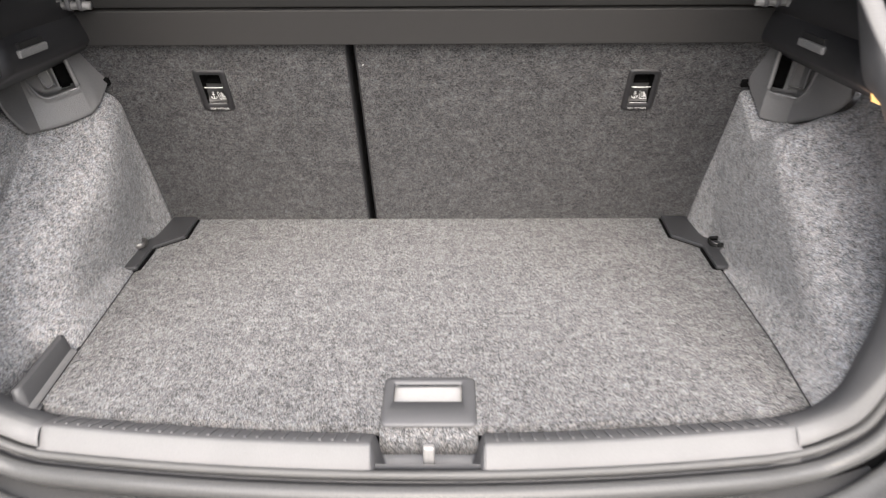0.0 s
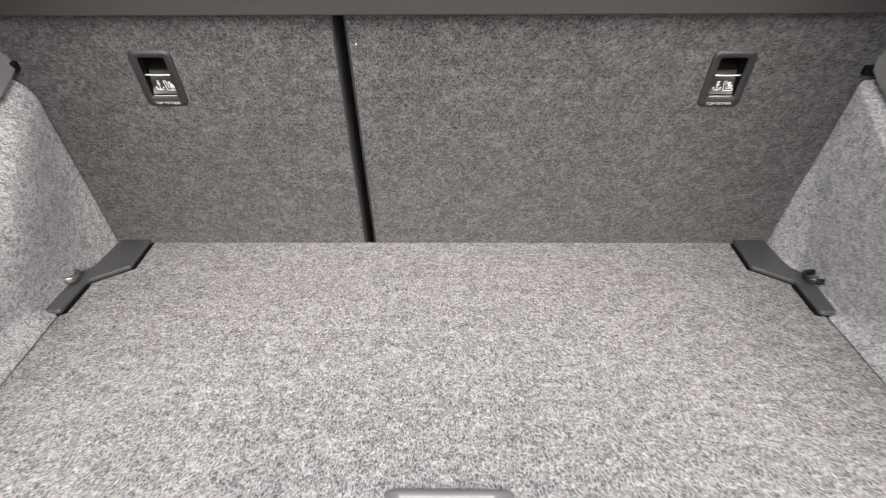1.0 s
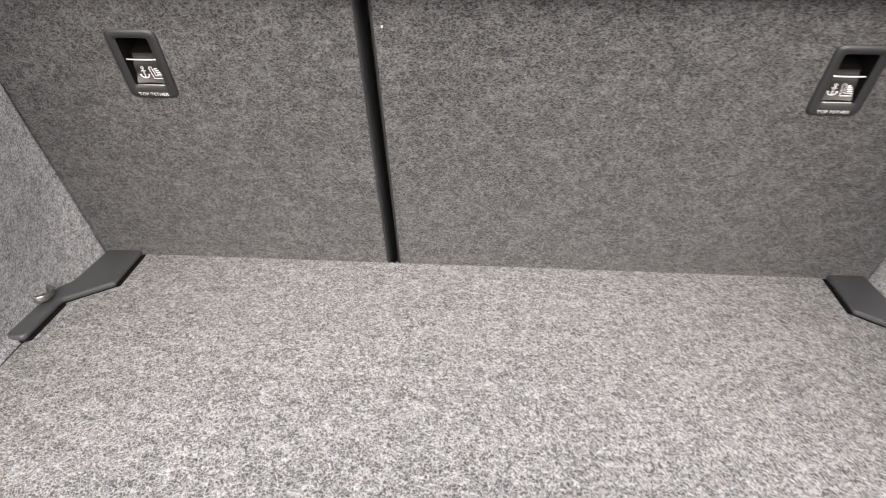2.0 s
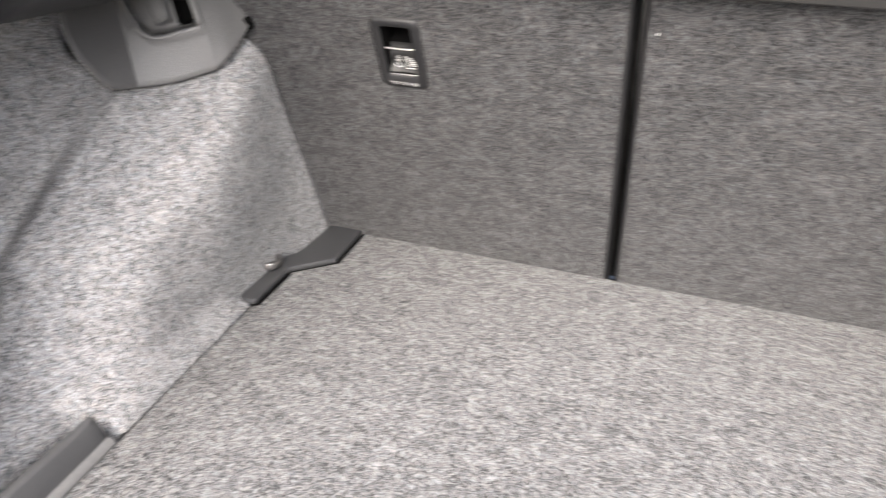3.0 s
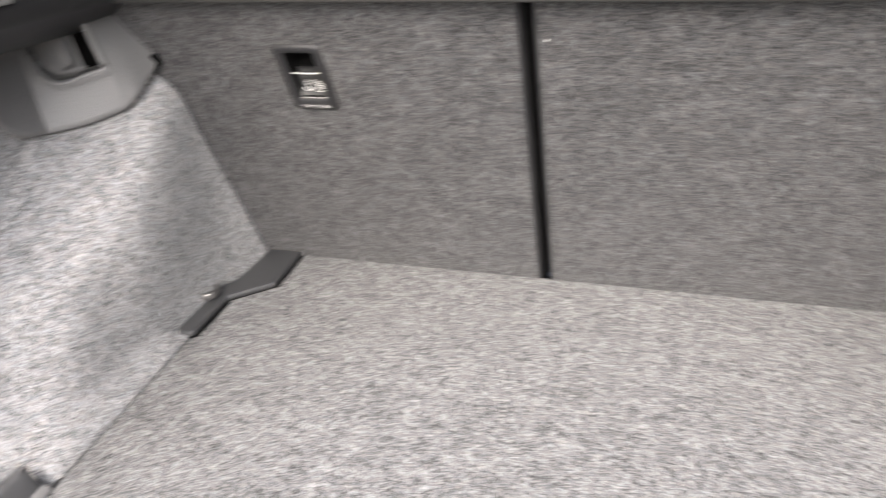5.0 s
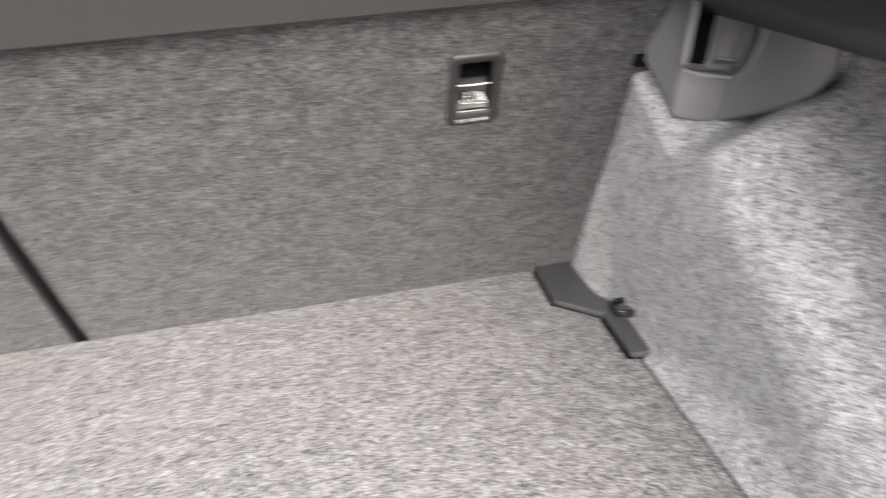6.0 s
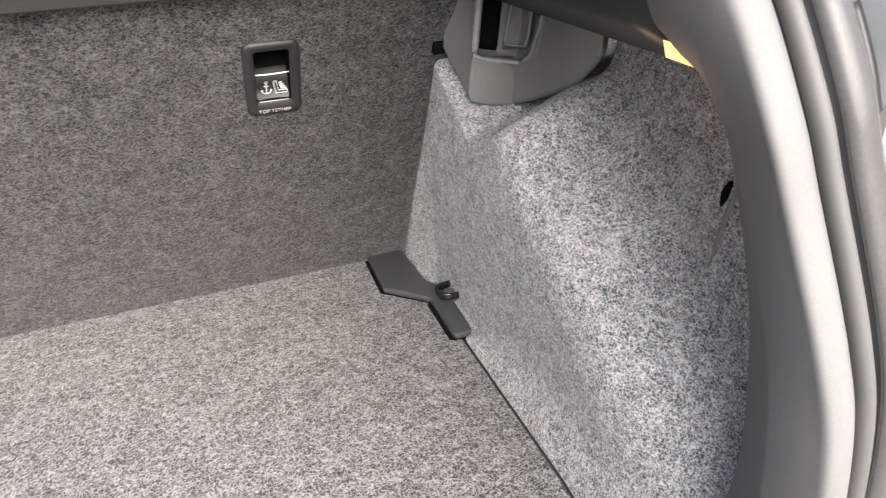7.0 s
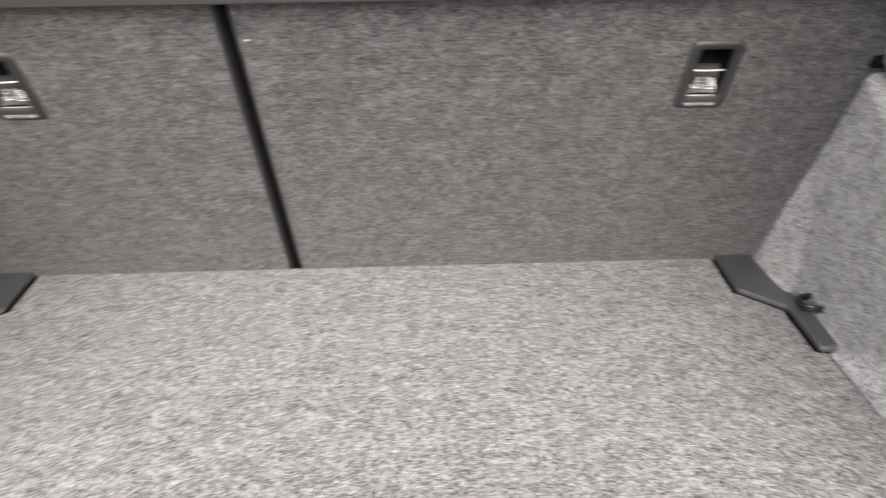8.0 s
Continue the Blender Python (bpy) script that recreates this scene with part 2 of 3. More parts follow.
    ret = bmesh.ops.extrude_face_region(bm, geom=bm.faces[:])
    bmesh.ops.translate(bm, verts=[v for v in ret["geom"] if isinstance(v, bmesh.types.BMVert)], vec=(0, 0, -0.016))
    board = bevelled(link("load_floor", bm, FLOOR_CARPET, False), 0.004, 3)
    tagged(board, "heathered grey carpeted load floor board with a plastic grip", "boot floor")
    # black strip laid along each side in place of the gap's shade
    for side in (-1, 1):
        rows = [[(gap_x(y, side) - 0.0045, y, -0.003), (gap_x(y, side) + 0.0045, y, -0.003)] for y in np.linspace(0.74, 1.30, 30)]
        strip = under(thick(link("edge_strip", grid(rows), BEZEL), 0.002, 0), board)
        strip["label"] = "black strip for the shade in the gap beside the board"
    # carpeted tongue that drops into the latch recess
    rows = []
    for k in range(9):
        x = mix(-0.041, 0.077, k / 8)
        r = rear(x) + 0.004
        d = 0.003 * (abs(k - 4) / 4) ** 3
        rows.append([(x, r + 0.012, -0.002), (x, r, -0.004 - d), (x, r - 0.004, -0.012), (x, r - 0.009, -0.042 + 3 * d)])
    under(thick(link("tongue", grid(rows), FLOOR_CARPET), 0.004), board)
    # grip: raised bezel, well and flap
    bx0, bx1, by0, by1 = -0.0400, 0.0755, 0.7085, 0.8000
    bm = bmesh.new()
    cx, cy = (bx0 + bx1) / 2, (by0 + by1) / 2
    outer = [(cx + px, cy + py) for px, py in rounded(bx1 - bx0, by1 - by0, 0.008)]
    wx, wy = (HX0 + HX1) / 2, (HY0 + HY1) / 2
    inner = [(wx + px, wy + py) for px, py in rounded(HX1 - HX0, HY1 - HY0, 0.003)]
    rings = []
    for pts, z in ((outer, -0.001), (outer, 0.0025), ([(cx + 0.97 * (x - cx), cy + 0.97 * (y - cy)) for x, y in outer], 0.004),
                   ([(wx + 1.05 * (x - wx), wy + 1.07 * (y - wy)) for x, y in inner], 0.004), (inner, 0.002), (inner, -0.02)):
        rings.append([(x, y, z) for x, y in pts])
    grip = under(link("grip", grid(rings, True), PLATE), board)
    grip["label"] = "grey plastic grip bezel"
    rows = [[(mix(HX0, HX1, i / 6), mix(HY0, HY1, j / 6), -0.0012 - 0.0006 * (j / 6)) for i in range(7)] for j in range(7)]
    flap = under(thick(link("grip_flap", grid(rows), FLAP), 0.002, -1), grip)
    flap["label"] = "pale plastic flap"
    return board


# ---- rear seat backrests ----
SEAT = Matrix.Translation((0, FOOT, 0)) @ Matrix.Rotation(TILT, 4, "X")     # local z runs up the backrest


def make_backrest(x0, x1, strip_side, hole_x, label):
    """A felt-backed rest with a hole for the tether anchor; local y goes into it, z up along it."""
    xs = [x0, mix(x0, hole_x, 0.5), hole_x - 0.022, hole_x + 0.022, mix(x1, hole_x, 0.5), x1]
    zs = [-0.06, 0.1, 0.318 + 0.0032 - 0.031, 0.318 + 0.0032 + 0.031, 0.56]
    bm = bmesh.new()
    vs = [[bm.verts.new((x, 0.0, z)) for x in xs] for z in zs]
    for j in range(len(zs) - 1):
        for i in range(len(xs) - 1):
            if not (i == 2 and j == 2):
                bm.faces.new((vs[j][i], vs[j][i + 1], vs[j + 1][i + 1], vs[j + 1][i]))
    ret = bmesh.ops.extrude_face_region(bm, geom=bm.faces[:])
    bmesh.ops.translate(bm, verts=[v for v in ret["geom"] if isinstance(v, bmesh.types.BMVert)], vec=(0, 0.09, 0))
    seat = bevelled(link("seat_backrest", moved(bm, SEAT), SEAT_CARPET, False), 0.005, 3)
    tagged(seat, label, "seat backrest", "split rear seat")
    xa = x1 if strip_side > 0 else x0
    w = 0.0030
    rows = []
    for z in (-0.04, 0.1, 0.25, 0.4, 0.55):
        rows.append([(xa - strip_side * w, 0.002, z), (xa - strip_side * w, -0.0008, z), (xa - strip_side * 0.0015, -0.001, z),
                     (xa, 0.002, z), (xa + strip_side * 0.001, 0.008, z), (xa + strip_side * 0.001, 0.05, z)])
    e = under(link("edge_strip", moved(grid(rows), SEAT), BEZEL), seat)
    e["label"] = "smooth black plastic edge strip"
    return seat


def letters(text, size):
    cu = bpy.data.curves.new("writing", "FONT")
    cu.body, cu.size, cu.align_x, cu.extrude = text, size, "CENTER", 0.0001
    cu.offset = -0.00008
    ob = new("writing", cu)
    me = bpy.data.meshes.new_from_object(ob.evaluated_get(bpy.context.evaluated_depsgraph_get()))
    bpy.data.objects.remove(ob)
    bm = bmesh.new()
    bm.from_mesh(me)
    bpy.data.meshes.remove(me)
    return bm


def make_tether(seat, cx, mid):
    """Anchor recess in a backrest: bezel, deep pocket, bar, hood, sign and writing. Local x across, y up the backrest, z out of it."""
    m = SEAT @ Matrix.Translation((cx, 0, mid)) @ Matrix.Rotation(radians(90), 4, "X")
    w, h = 0.0505, 0.0820
    outer, face = rounded(w, h, 0.008), rounded(w - 0.005, h - 0.005, 0.007)
    hole = [(x, y + 0.0032) for x, y in rounded(0.0315, 0.0575, 0.003)]
    rings = [[(x, y, z) for x, y in pts] for pts, z in ((outer, -0.002), (outer, 0.0015), (face, 0.003), ([(x * 1.05, (y - 0.0032) * 1.04 + 0.0032) for x, y in hole], 0.003), (hole, 0.0015))]
    tight = [(x * 0.97, (y - 0.0032) * 0.98 + 0.0032) for x, y in hole]
    walls = [[(x, y, z) for x, y in pts] for pts, z in ((hole, 0.0015), (tight, -0.004), (tight, -0.04))]
    bezel = under(link("tether_bezel", moved(grid(rings, True), m), BEZEL), seat)
    bezel["label"] = "dark grey plastic tether anchor bezel"
    # pocket: upper half deep, lower half a scoop rising to the front
    rows = []
    for j in range(9):
        y = mix(-0.0250, 0.0045, j / 8)
        z = -0.001 - 0.007 * smooth(y, -0.025, -0.019) - 0.006 * smooth(y, -0.012, 0.003)
        rows.append([(mix(-0.017, 0.017, i / 8), y, z - 0.002 * (1 - (i / 4 - 1) ** 2)) for i in range(9)])
    under(link("scoop", moved(grid(rows), m), BLACK), bezel)["label"] = "black scoop with the sign"
    # Pocket and walls are blackened: the recess's shade is in the colour.
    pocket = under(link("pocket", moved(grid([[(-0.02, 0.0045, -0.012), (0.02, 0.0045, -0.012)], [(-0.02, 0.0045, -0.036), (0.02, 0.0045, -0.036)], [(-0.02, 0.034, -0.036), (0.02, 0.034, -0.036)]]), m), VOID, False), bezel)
    pocket["label"] = "recess blackened for its shade"
    under(link("pocket_wall", moved(grid(walls, True), m), VOID), bezel)["label"] = "recess wall blackened for its shade"
    under(link("anchor_bar", moved(tube([(x, 0.0045, -0.0012 - 0.0008 * (x / 0.016) ** 2) for x in np.linspace(-0.0165, 0.0165, 9)], 0.0006, 8), m), STEEL), bezel)["label"] = "bright steel edge bar"
    under(link("lower_lip", moved(tube([(x, -0.0256, 0.0004) for x in np.linspace(-0.0145, 0.0145, 7)], 0.0006, 8), m), ZINC), bezel)["label"] = "bright lip below the recess"
    # sign: an anchor, a seat in outline and a child seat of stepped bars on it
    strokes = [([(-0.0078, 0.0102), (-0.0078, 0.0002)], 0.00042), ([(-0.0098, 0.0076), (-0.0058, 0.0076)], 0.00038),
               ([(-0.0118, 0.0036), (-0.0112, 0.0014), (-0.0095, 0.0001), (-0.0078, -0.0002), (-0.0060, 0.0001), (-0.0043, 0.0014), (-0.0037, 0.0036)], 0.00045),
               ([(-0.0122, 0.0026), (-0.0118, 0.0040), (-0.0106, 0.0032)], 0.0003), ([(-0.0033, 0.0026), (-0.0037, 0.0040), (-0.0049, 0.0032)], 0.0003),
               ([(-0.0078 + 0.0011 * math.cos(a), 0.0112 + 0.0011 * math.sin(a)) for a in np.linspace(0, 6.28, 11)], 0.0003),
               ([(-0.0012, 0.0122), (0.0006, 0.0122), (0.0020, 0.0022), (0.0090, 0.0022), (0.0096, 0.0010), (0.0090, -0.0008), (-0.0002, -0.0008), (-0.0018, 0.0110), (-0.0012, 0.0122)], 0.00038)]
    strokes += [([(0.0024 + 0.0005 * k, 0.0098 - 0.0019 * k), (0.0052 + 0.0011 * k, 0.0106 - 0.0022 * k)], 0.00062) for k in range(4)]
    bm = bmesh.new()
    tmp = bpy.data.meshes.new("tmp")
    for pts, r in strokes:
        extra = tube([(x, y, 0.0) for x, y in pts], r, 5)
        extra.to_mesh(tmp)
        bm.from_mesh(tmp)
        extra.free()
    bpy.data.meshes.remove(tmp)
    bmesh.ops.scale(bm, verts=bm.verts, vec=(1.12, 1.1, 1.0))
    bmesh.ops.translate(bm, verts=bm.verts, vec=(0.0032, -0.0205, -0.0050))
    sign = under(link("sign", moved(bm, m), WHITE_INK, False), bezel)
    sign["label"] = "white seat and anchor sign"
    words = moved(letters("TOP TETHER", 0.0054), Matrix.Translation((0.0, -0.0368, 0.0032)))
    under(link("words", moved(words, m), WHITE_INK, False), bezel)["label"] = "white words TOP TETHER"


# ---- side linings ----
def liner_x(y, z, side=-1):
    """How far out the felt lining lies: a wheel arch pressed inwards, a recess behind it, a soft flare down to the load floor."""
    out = 0.576 + 0.022 * smooth(z, 0.22, 0.36) - (0.050 if side > 0 else mix(0.022, 0.050, smooth(y, 0.86, 0.93))) * (1 - smooth(z, -0.01, 0.085))
    out -= 0.008 * smooth(0.80 - y, 0.0, 0.10)
    if side > 0:
        out -= 0.022 * (1 - smooth(z, 0.08, 0.23))
    arch = 0.511 - 0.014 * smooth(z, 0.0, 0.2) - 0.016 * smooth(y, 1.20, 1.30) * (1 - smooth(z, 0.1, 0.3))
    if side < 0:
        arch += 0.006 * smooth(y, 1.20, 1.30) * (1 - smooth(z, 0.1, 0.3)) - 0.014 * smooth(y, 0.99, 1.07) * (1 - smooth(y, 1.08, 1.22)) * smooth(z, 0.0, 0.16)
        d = 1.005 + 1.4 * max(0.0, z - 0.15) - 0.5 * max(0.0, 0.15 - z) - y
        fade = smooth(z, 0.01, 0.08) * (1 - smooth(z, 0.18, 0.28))
        ridge = (0.0075 * math.exp(-((d - 0.150) / 0.018) ** 2) - 0.0040 * math.exp(-((d - 0.112) / 0.022) ** 2)) * fade
        ridge += 0.0035 * math.exp(-((d - 0.200) / 0.014) ** 2) * fade
        t = min(1.0, max(0.0, (d + 0.055) / 0.16))
    else:
        d = 0.924 - 0.78 * max(0.0, 0.16 - z) + 1.2 * max(0.0, z - 0.16) - y
        t = min(1.0, max(0.0, (d + 0.06) / 0.17))
        # turned-up edge of the service flap, running down from the finger slot
        ridge = 0.002 * math.exp(-((y - 0.839 - 0.10 * (z - 0.25) - 1.2 * max(0.0, 0.23 - z) ** 1.5) / 0.006) ** 2) * smooth(z, 0.15, 0.21) * (1 - smooth(z, 0.29, 0.30))
    # ever steeper from the flank to the fold, then a hollow
    if side < 0:
        b = 1 - (2.243 * t ** 4 if t < 0.7 else 1 - 5.13 * (1 - t) ** 2)
    else:
        b = 1 - (1.628 * t ** 4 if t < 0.8 else 1 - 8.33 * (1 - t) ** 2)
    # the arch's top: a creased shoulder below the insert, a long slope behind it
    if side < 0:
        near = smooth(y, 0.985, 1.06)
        brow = 0.238 + 0.64 * max(0.0, y - 1.075)
    else:
        near = smooth(y, 0.955, 1.01)
        brow = 0.231 + 0.64 * max(0.0, y - 1.085) + min(0.045, 0.75 * max(0.0, 1.058 - y))
    if side < 0:
        b *= 1 - mix(smooth(z, 0.185, 0.315), smooth(z, brow, brow + 0.03), near)
    else:
        b *= 1 - mix(smooth(z, 0.185, 0.315), min(1.0, max(0.0, (z - brow) / mix(0.040, 0.018, smooth(y, 1.05, 1.09)))), near)
    well = 0.06 * smooth(z, 0.288, 0.305) * smooth(y, 1.005, 1.02) * (1 - smooth(y, 1.12, 1.14))
    wall = mix(out, arch, b) - ridge + well
    # flare along the floor, left out beside the corner plate and, on one side, behind the rail
    foot = abs(gap_x(y, side) - 0.007) + 0.0025
    if side < 0:
        foot = mix(0.535, foot, smooth(y, 0.862, 0.880))
    high = mix(mix(0.06, 0.034, smooth(y, 0.93, 1.06)), 0.004, smooth(y, 1.065, 1.105))
    rise = smooth(z, -0.001, high) ** 0.6
    return mix(foot, wall, rise)


def make_liner(side):
    shift = 0.007
    rows = []
    for z in (-0.03, -0.015, -0.004, 0.0, 0.003, 0.006, 0.009, 0.012, 0.016, *np.linspace(0.022, 0.392, 76)):
        y1 = seat_y(z) - 0.005
        y0 = 0.735 + 0.35 * max(0, z - 0.12) ** 1.3
        rows.append([(side * liner_x(y, z, side) + shift, y, z) for y in np.linspace(y0, y1, 130)])
    ob = thick(link("side_lining", grid(rows), LINER_CARPET), 0.002, 0)
    return tagged(ob, "moulded grey felt side lining over the wheel arch", "side lining", "side linings")


# ---- opening trims ----
A = [(0.438, 0.7345, -0.010), (0.480, 0.739, 0.002), (0.508, 0.736, 0.035), (0.523, 0.734, 0.08), (0.5325, 0.734, 0.13), (0.531, 0.740, 0.20),
     (0.529, 0.751, 0.25), (0.531, 0.779, 0.31), (0.528, 0.800, 0.342), (0.502, 0.804, 0.367), (0.486, 0.808, 0.392), (0.468, 0.845, 0.50), (0.41, 0.88, 0.65)]
B = [(0.438, 0.6945, 0.0105), (0.462, 0.699, 0.016), (0.486, 0.690, 0.042), (0.502, 0.680, 0.085), (0.511, 0.676, 0.13), (0.508, 0.682, 0.20),
     (0.501, 0.693, 0.248), (0.489, 0.718, 0.318), (0.485, 0.729, 0.345), (0.481, 0.752, 0.386), (0.475, 0.768, 0.412), (0.458, 0.785, 0.445), (0.42, 0.81, 0.52)]
B_LEFT = B[:8] + [(0.479, 0.729, 0.345), (0.465, 0.750, 0.383), (0.456, 0.765, 0.41), (0.438, 0.785, 0.455), (0.40, 0.81, 0.55)]
# outward way of the opening's rim at each of those stations, and the way that its face looks
OUT = [(0, -0.75, -0.66), (0.3, -0.68, -0.58), (0.7, -0.45, -0.4), (0.95, 0.0, -0.12), (1, 0.06, 0), (1, 0.05, 0.03), (0.98, 0.04, 0.1),
       (0.97, 0.03, 0.15), *[(0.96, 0.02, 0.22)] * 5]
FACE = [(0, -0.66, 0.75), (-0.08, -0.72, 0.68), (-0.12, -0.85, 0.45), (0, -1, 0.15), (0.06, -1, 0.05), (0.05, -1, 0), (0.04, -1, 0), *[(0.03, -1, 0.05)] * 6]


def rim(side, d, back=0.0, foot=1.0):
    """The line that runs d outside the edge B, sunk by back; along the sill d grows by foot, up the pillars the face is broader."""
    pts = []
    for i, ((x, y, z), o, f) in enumerate(zip(B if side > 0 else B_LEFT, OUT, FACE)):
        wide = d * mix(foot, 1, smooth(i, 1, 4)) + 0.004 * smooth(d, 0.002, 0.014) * smooth(i, 1, 4)
        p = Vector((x, y, z)) + wide * Vector(o).normalized() - back * Vector(f).normalized()
        pts.append((side * p.x + 0.004, p.y, p.z))
    return spline(pts)


A_LEFT = [(0.438, 0.7345, -0.010), (0.485, 0.745, 0.002), (0.527, 0.750, 0.035), (0.548, 0.757, 0.08), (0.558, 0.768, 0.13), (0.561, 0.780, 0.20), (0.561, 0.797, 0.25),
          (0.560, 0.838, 0.31), (0.552, 0.868, 0.346), (0.526, 0.872, 0.364), (0.500, 0.876, 0.376), (0.468, 0.88, 0.50), (0.41, 0.90, 0.65)]


def inner(side):
    return spline([(side * x + 0.003, y + side * 0.014 * smooth(z, 0.0, 0.1), z) for x, y, z in (A if side > 0 else A_LEFT)])


def make_pillar_trim(side):
    a, b = inner(side), rim(side, 0.0)
    c0, c1, c2, c3 = rim(side, 0.002, -0.002), rim(side, 0.010, -0.002, 1.25), rim(side, 0.0152, 0.002, 1.3), rim(side, 0.0165, 0.014, 1.3)
    hid = [p + Vector((side * (0.03 if side < 0 else 0.07), 0.012, 0.0)) for p in a]
    near = [p.lerp(q, 0.04) + Vector((-side * 0.003, 0, 0.001)) for p, q in zip(a, b)]
    # a soft crease divides the dark inner slope from the broad face
    crease, after = [], []
    for i, (p, q) in enumerate(zip(a, b)):
        bulge = side * (0.009 if side > 0 else 0.020) * smooth(i / 8, 1, 4) * (1 - smooth(i / 8, 8, 10)) + side * 0.002
        crease.append(p.lerp(q, 0.48 if side > 0 else 0.57) + Vector((-0.97 * bulge, 0.0, 0.001)))
        after.append(p.lerp(q, 0.54 if side > 0 else 0.63) + Vector((-1.03 * bulge, 0.0, 0.0015)))
    full = [p.lerp(q, 0.85) + Vector((-side * 0.004, 0.0, 0.0015)) for p, q in zip(a, b)]
    brink = [p.lerp(q, 0.96) + Vector((-side * 0.001, 0.0, 0.0005)) for p, q in zip(a, b)]
    bm = grid([hid, a, near, crease, after, full, brink, b, c0, c1, c2, c3])
    ob = thick(link("pillar_trim", bm, TRIM), 0.002, 0)
    return tagged(ob, "smooth grey plastic trim round the boot opening", "pillar trim", "opening trims")


def make_sill():
    """Sill trim between the corner pieces, with a recess for the latch."""
    full = [(0.005, -0.024), (0.004, -0.014), (0.001, -0.0100), (-0.0365, 0.0096), (-0.040, 0.0105), (-0.043, 0.0092), (-0.053, -0.003), (-0.058, -0.011), (-0.060, -0.03)]
    low = [(-0.004, -0.036), (-0.008, -0.044), (-0.014, -0.047), (-0.030, -0.048), (-0.042, -0.0475), (-0.050, -0.0465), (-0.0545, -0.0445), (-0.056, -0.043), (-0.058, -0.046)]
    rows = []
    for x in sorted({*np.linspace(-0.437, 0.447, 60), *np.linspace(-0.050, -0.030, 14), *np.linspace(0.066, 0.086, 14)}):
        t = smooth(x, -0.048, -0.033) * (1 - smooth(x, 0.069, 0.084))
        r = rear(x)
        rows.append([(x, r + mix(f[0], g[0], t), mix(f[1], g[1], t)) for f, g in zip(full, low)])
    cut = [i for i, r in enumerate(rows) if -0.0475 < r[0][0] < 0.0835]
    bm = grid(rows[:cut[0] + 1])
    other = bpy.data.meshes.new("sill_half")
    half = grid(rows[cut[-1]:])
    half.to_mesh(other)
    half.free()
    bm.from_mesh(other)
    bpy.data.meshes.remove(other)
    sill = tagged(link("sill_trim", bm, TRIM), "pale grey plastic sill trim with a latch recess", "sill trim")
    thick(sill, 0.002, 0)
    recess = thick(under(link("latch_recess", grid(rows[cut[0]:cut[-1] + 1]), PLATE), sill), 0.002, 0)
    recess["label"] = "darker grey recess round the latch"
    k = 0
    x = -0.425
    while x < 0.44:
        if not -0.056 < x < 0.092:
            r = rear(x)
            bm = box(x - 0.0016, x + 0.0016, -0.034, 0.0, 0, 0.0013)
            bm.transform(Matrix.Translation((0, r, 0)) @ Matrix.Translation((0, 0.001, -0.0090)) @ Matrix.Rotation(math.atan2(0.0196, -0.0375) - math.pi, 4, "X"))
            under(link("rib", bm, TRIM, False), sill)
        x += 0.0145
    return sill


def make_striker():
    s = base("latch_striker", (0.017, 0.672, -0.04))
    tagged(s, "steel latch striker loop in the sill recess", "latch striker")
    bm = prism([(p[0] + 0.019, p[1] + 0.672) for p in rounded(0.0135, 0.009, 0.003)], -0.047, 0.004)
    bevelled(under(link("loop", bm, ZINC, False), s), 0.0025, 3)
    for dx in (-0.0095, 0.0105):
        # Flat black patch paints the dark inside each bolt hole.
        ob = bevelled(under(link("hole", box(0.017 + dx - 0.0028, 0.017 + dx + 0.0028, 0.667, 0.677, -0.049, -0.0440), VOID, False), s), 0.001)
        ob["label"] = "black patch for the shade in a bolt hole"


def swept(name, profile, mat):
    """A strip of that profile (way out from the rim, depth) along the whole rim: up one side, along the sill, up the other."""
    rows = []
    for d, bk in profile:
        left, right = rim(-1, d, bk), rim(1, d, bk)
        p, q = left[0], right[0]
        sill = []
        for j in range(1, 24):
            x = mix(p.x, q.x, j / 24)
            sill.append(Vector((x, rear(x) - rear(p.x) + p.y, mix(p.z, q.z, j / 24))))
        rows.append(left[::-1] + sill + right)
    return link(name, grid(rows), mat)


load_floor = make_load_floor()
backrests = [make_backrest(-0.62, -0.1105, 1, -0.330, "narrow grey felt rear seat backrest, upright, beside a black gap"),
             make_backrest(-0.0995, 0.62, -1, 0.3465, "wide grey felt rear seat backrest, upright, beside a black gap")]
make_tether(backrests[0], -0.330, 0.319)
make_tether(backrests[1], 0.3465, 0.3165)
for side in (-1, 1):
    make_liner(side)
    make_pillar_trim(side)
make_sill()
make_striker()
bulb = [(0.0234, 0.014), *[(0.0285 - 0.0050 * math.cos(math.pi * k / 8), 0.0075 - 0.0065 * math.sin(math.pi * k / 8)) for k in range(9)], (0.0334, 0.014)]
seal = tagged(swept("seal", bulb, RUBBER), "pale grey rubber seal round the boot opening", "rubber seal")
# Near-black strips put the shade of the grooves beside the seal into the colour.
under(swept("channel", [(0.0165, 0.013), (0.0210, 0.013), (0.0230, 0.011), (0.0236, 0.008)], BEZEL), seal)["label"] = "channel inside the seal, darkened for its shade"
under(swept("outer_channel", [(0.0334, 0.008), (0.0342, 0.014), (0.0375, 0.014), (0.0400, 0.005)], BEZEL), seal)["label"] = "channel outside the seal, darkened for its shade"
edge = [(0.0398, 0.030), (0.0402, 0.018), (0.0406, 0.006), (0.0430, 0.002), (0.0530, 0.002), (0.0585, 0.006), (0.0620, 0.030), (0.0630, 0.080)]
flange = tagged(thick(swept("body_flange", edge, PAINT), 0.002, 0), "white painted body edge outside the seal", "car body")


def make_lamp_housing(side):
    """Grey panel beside the opening where the rear lamp is bolted on, with its screw."""
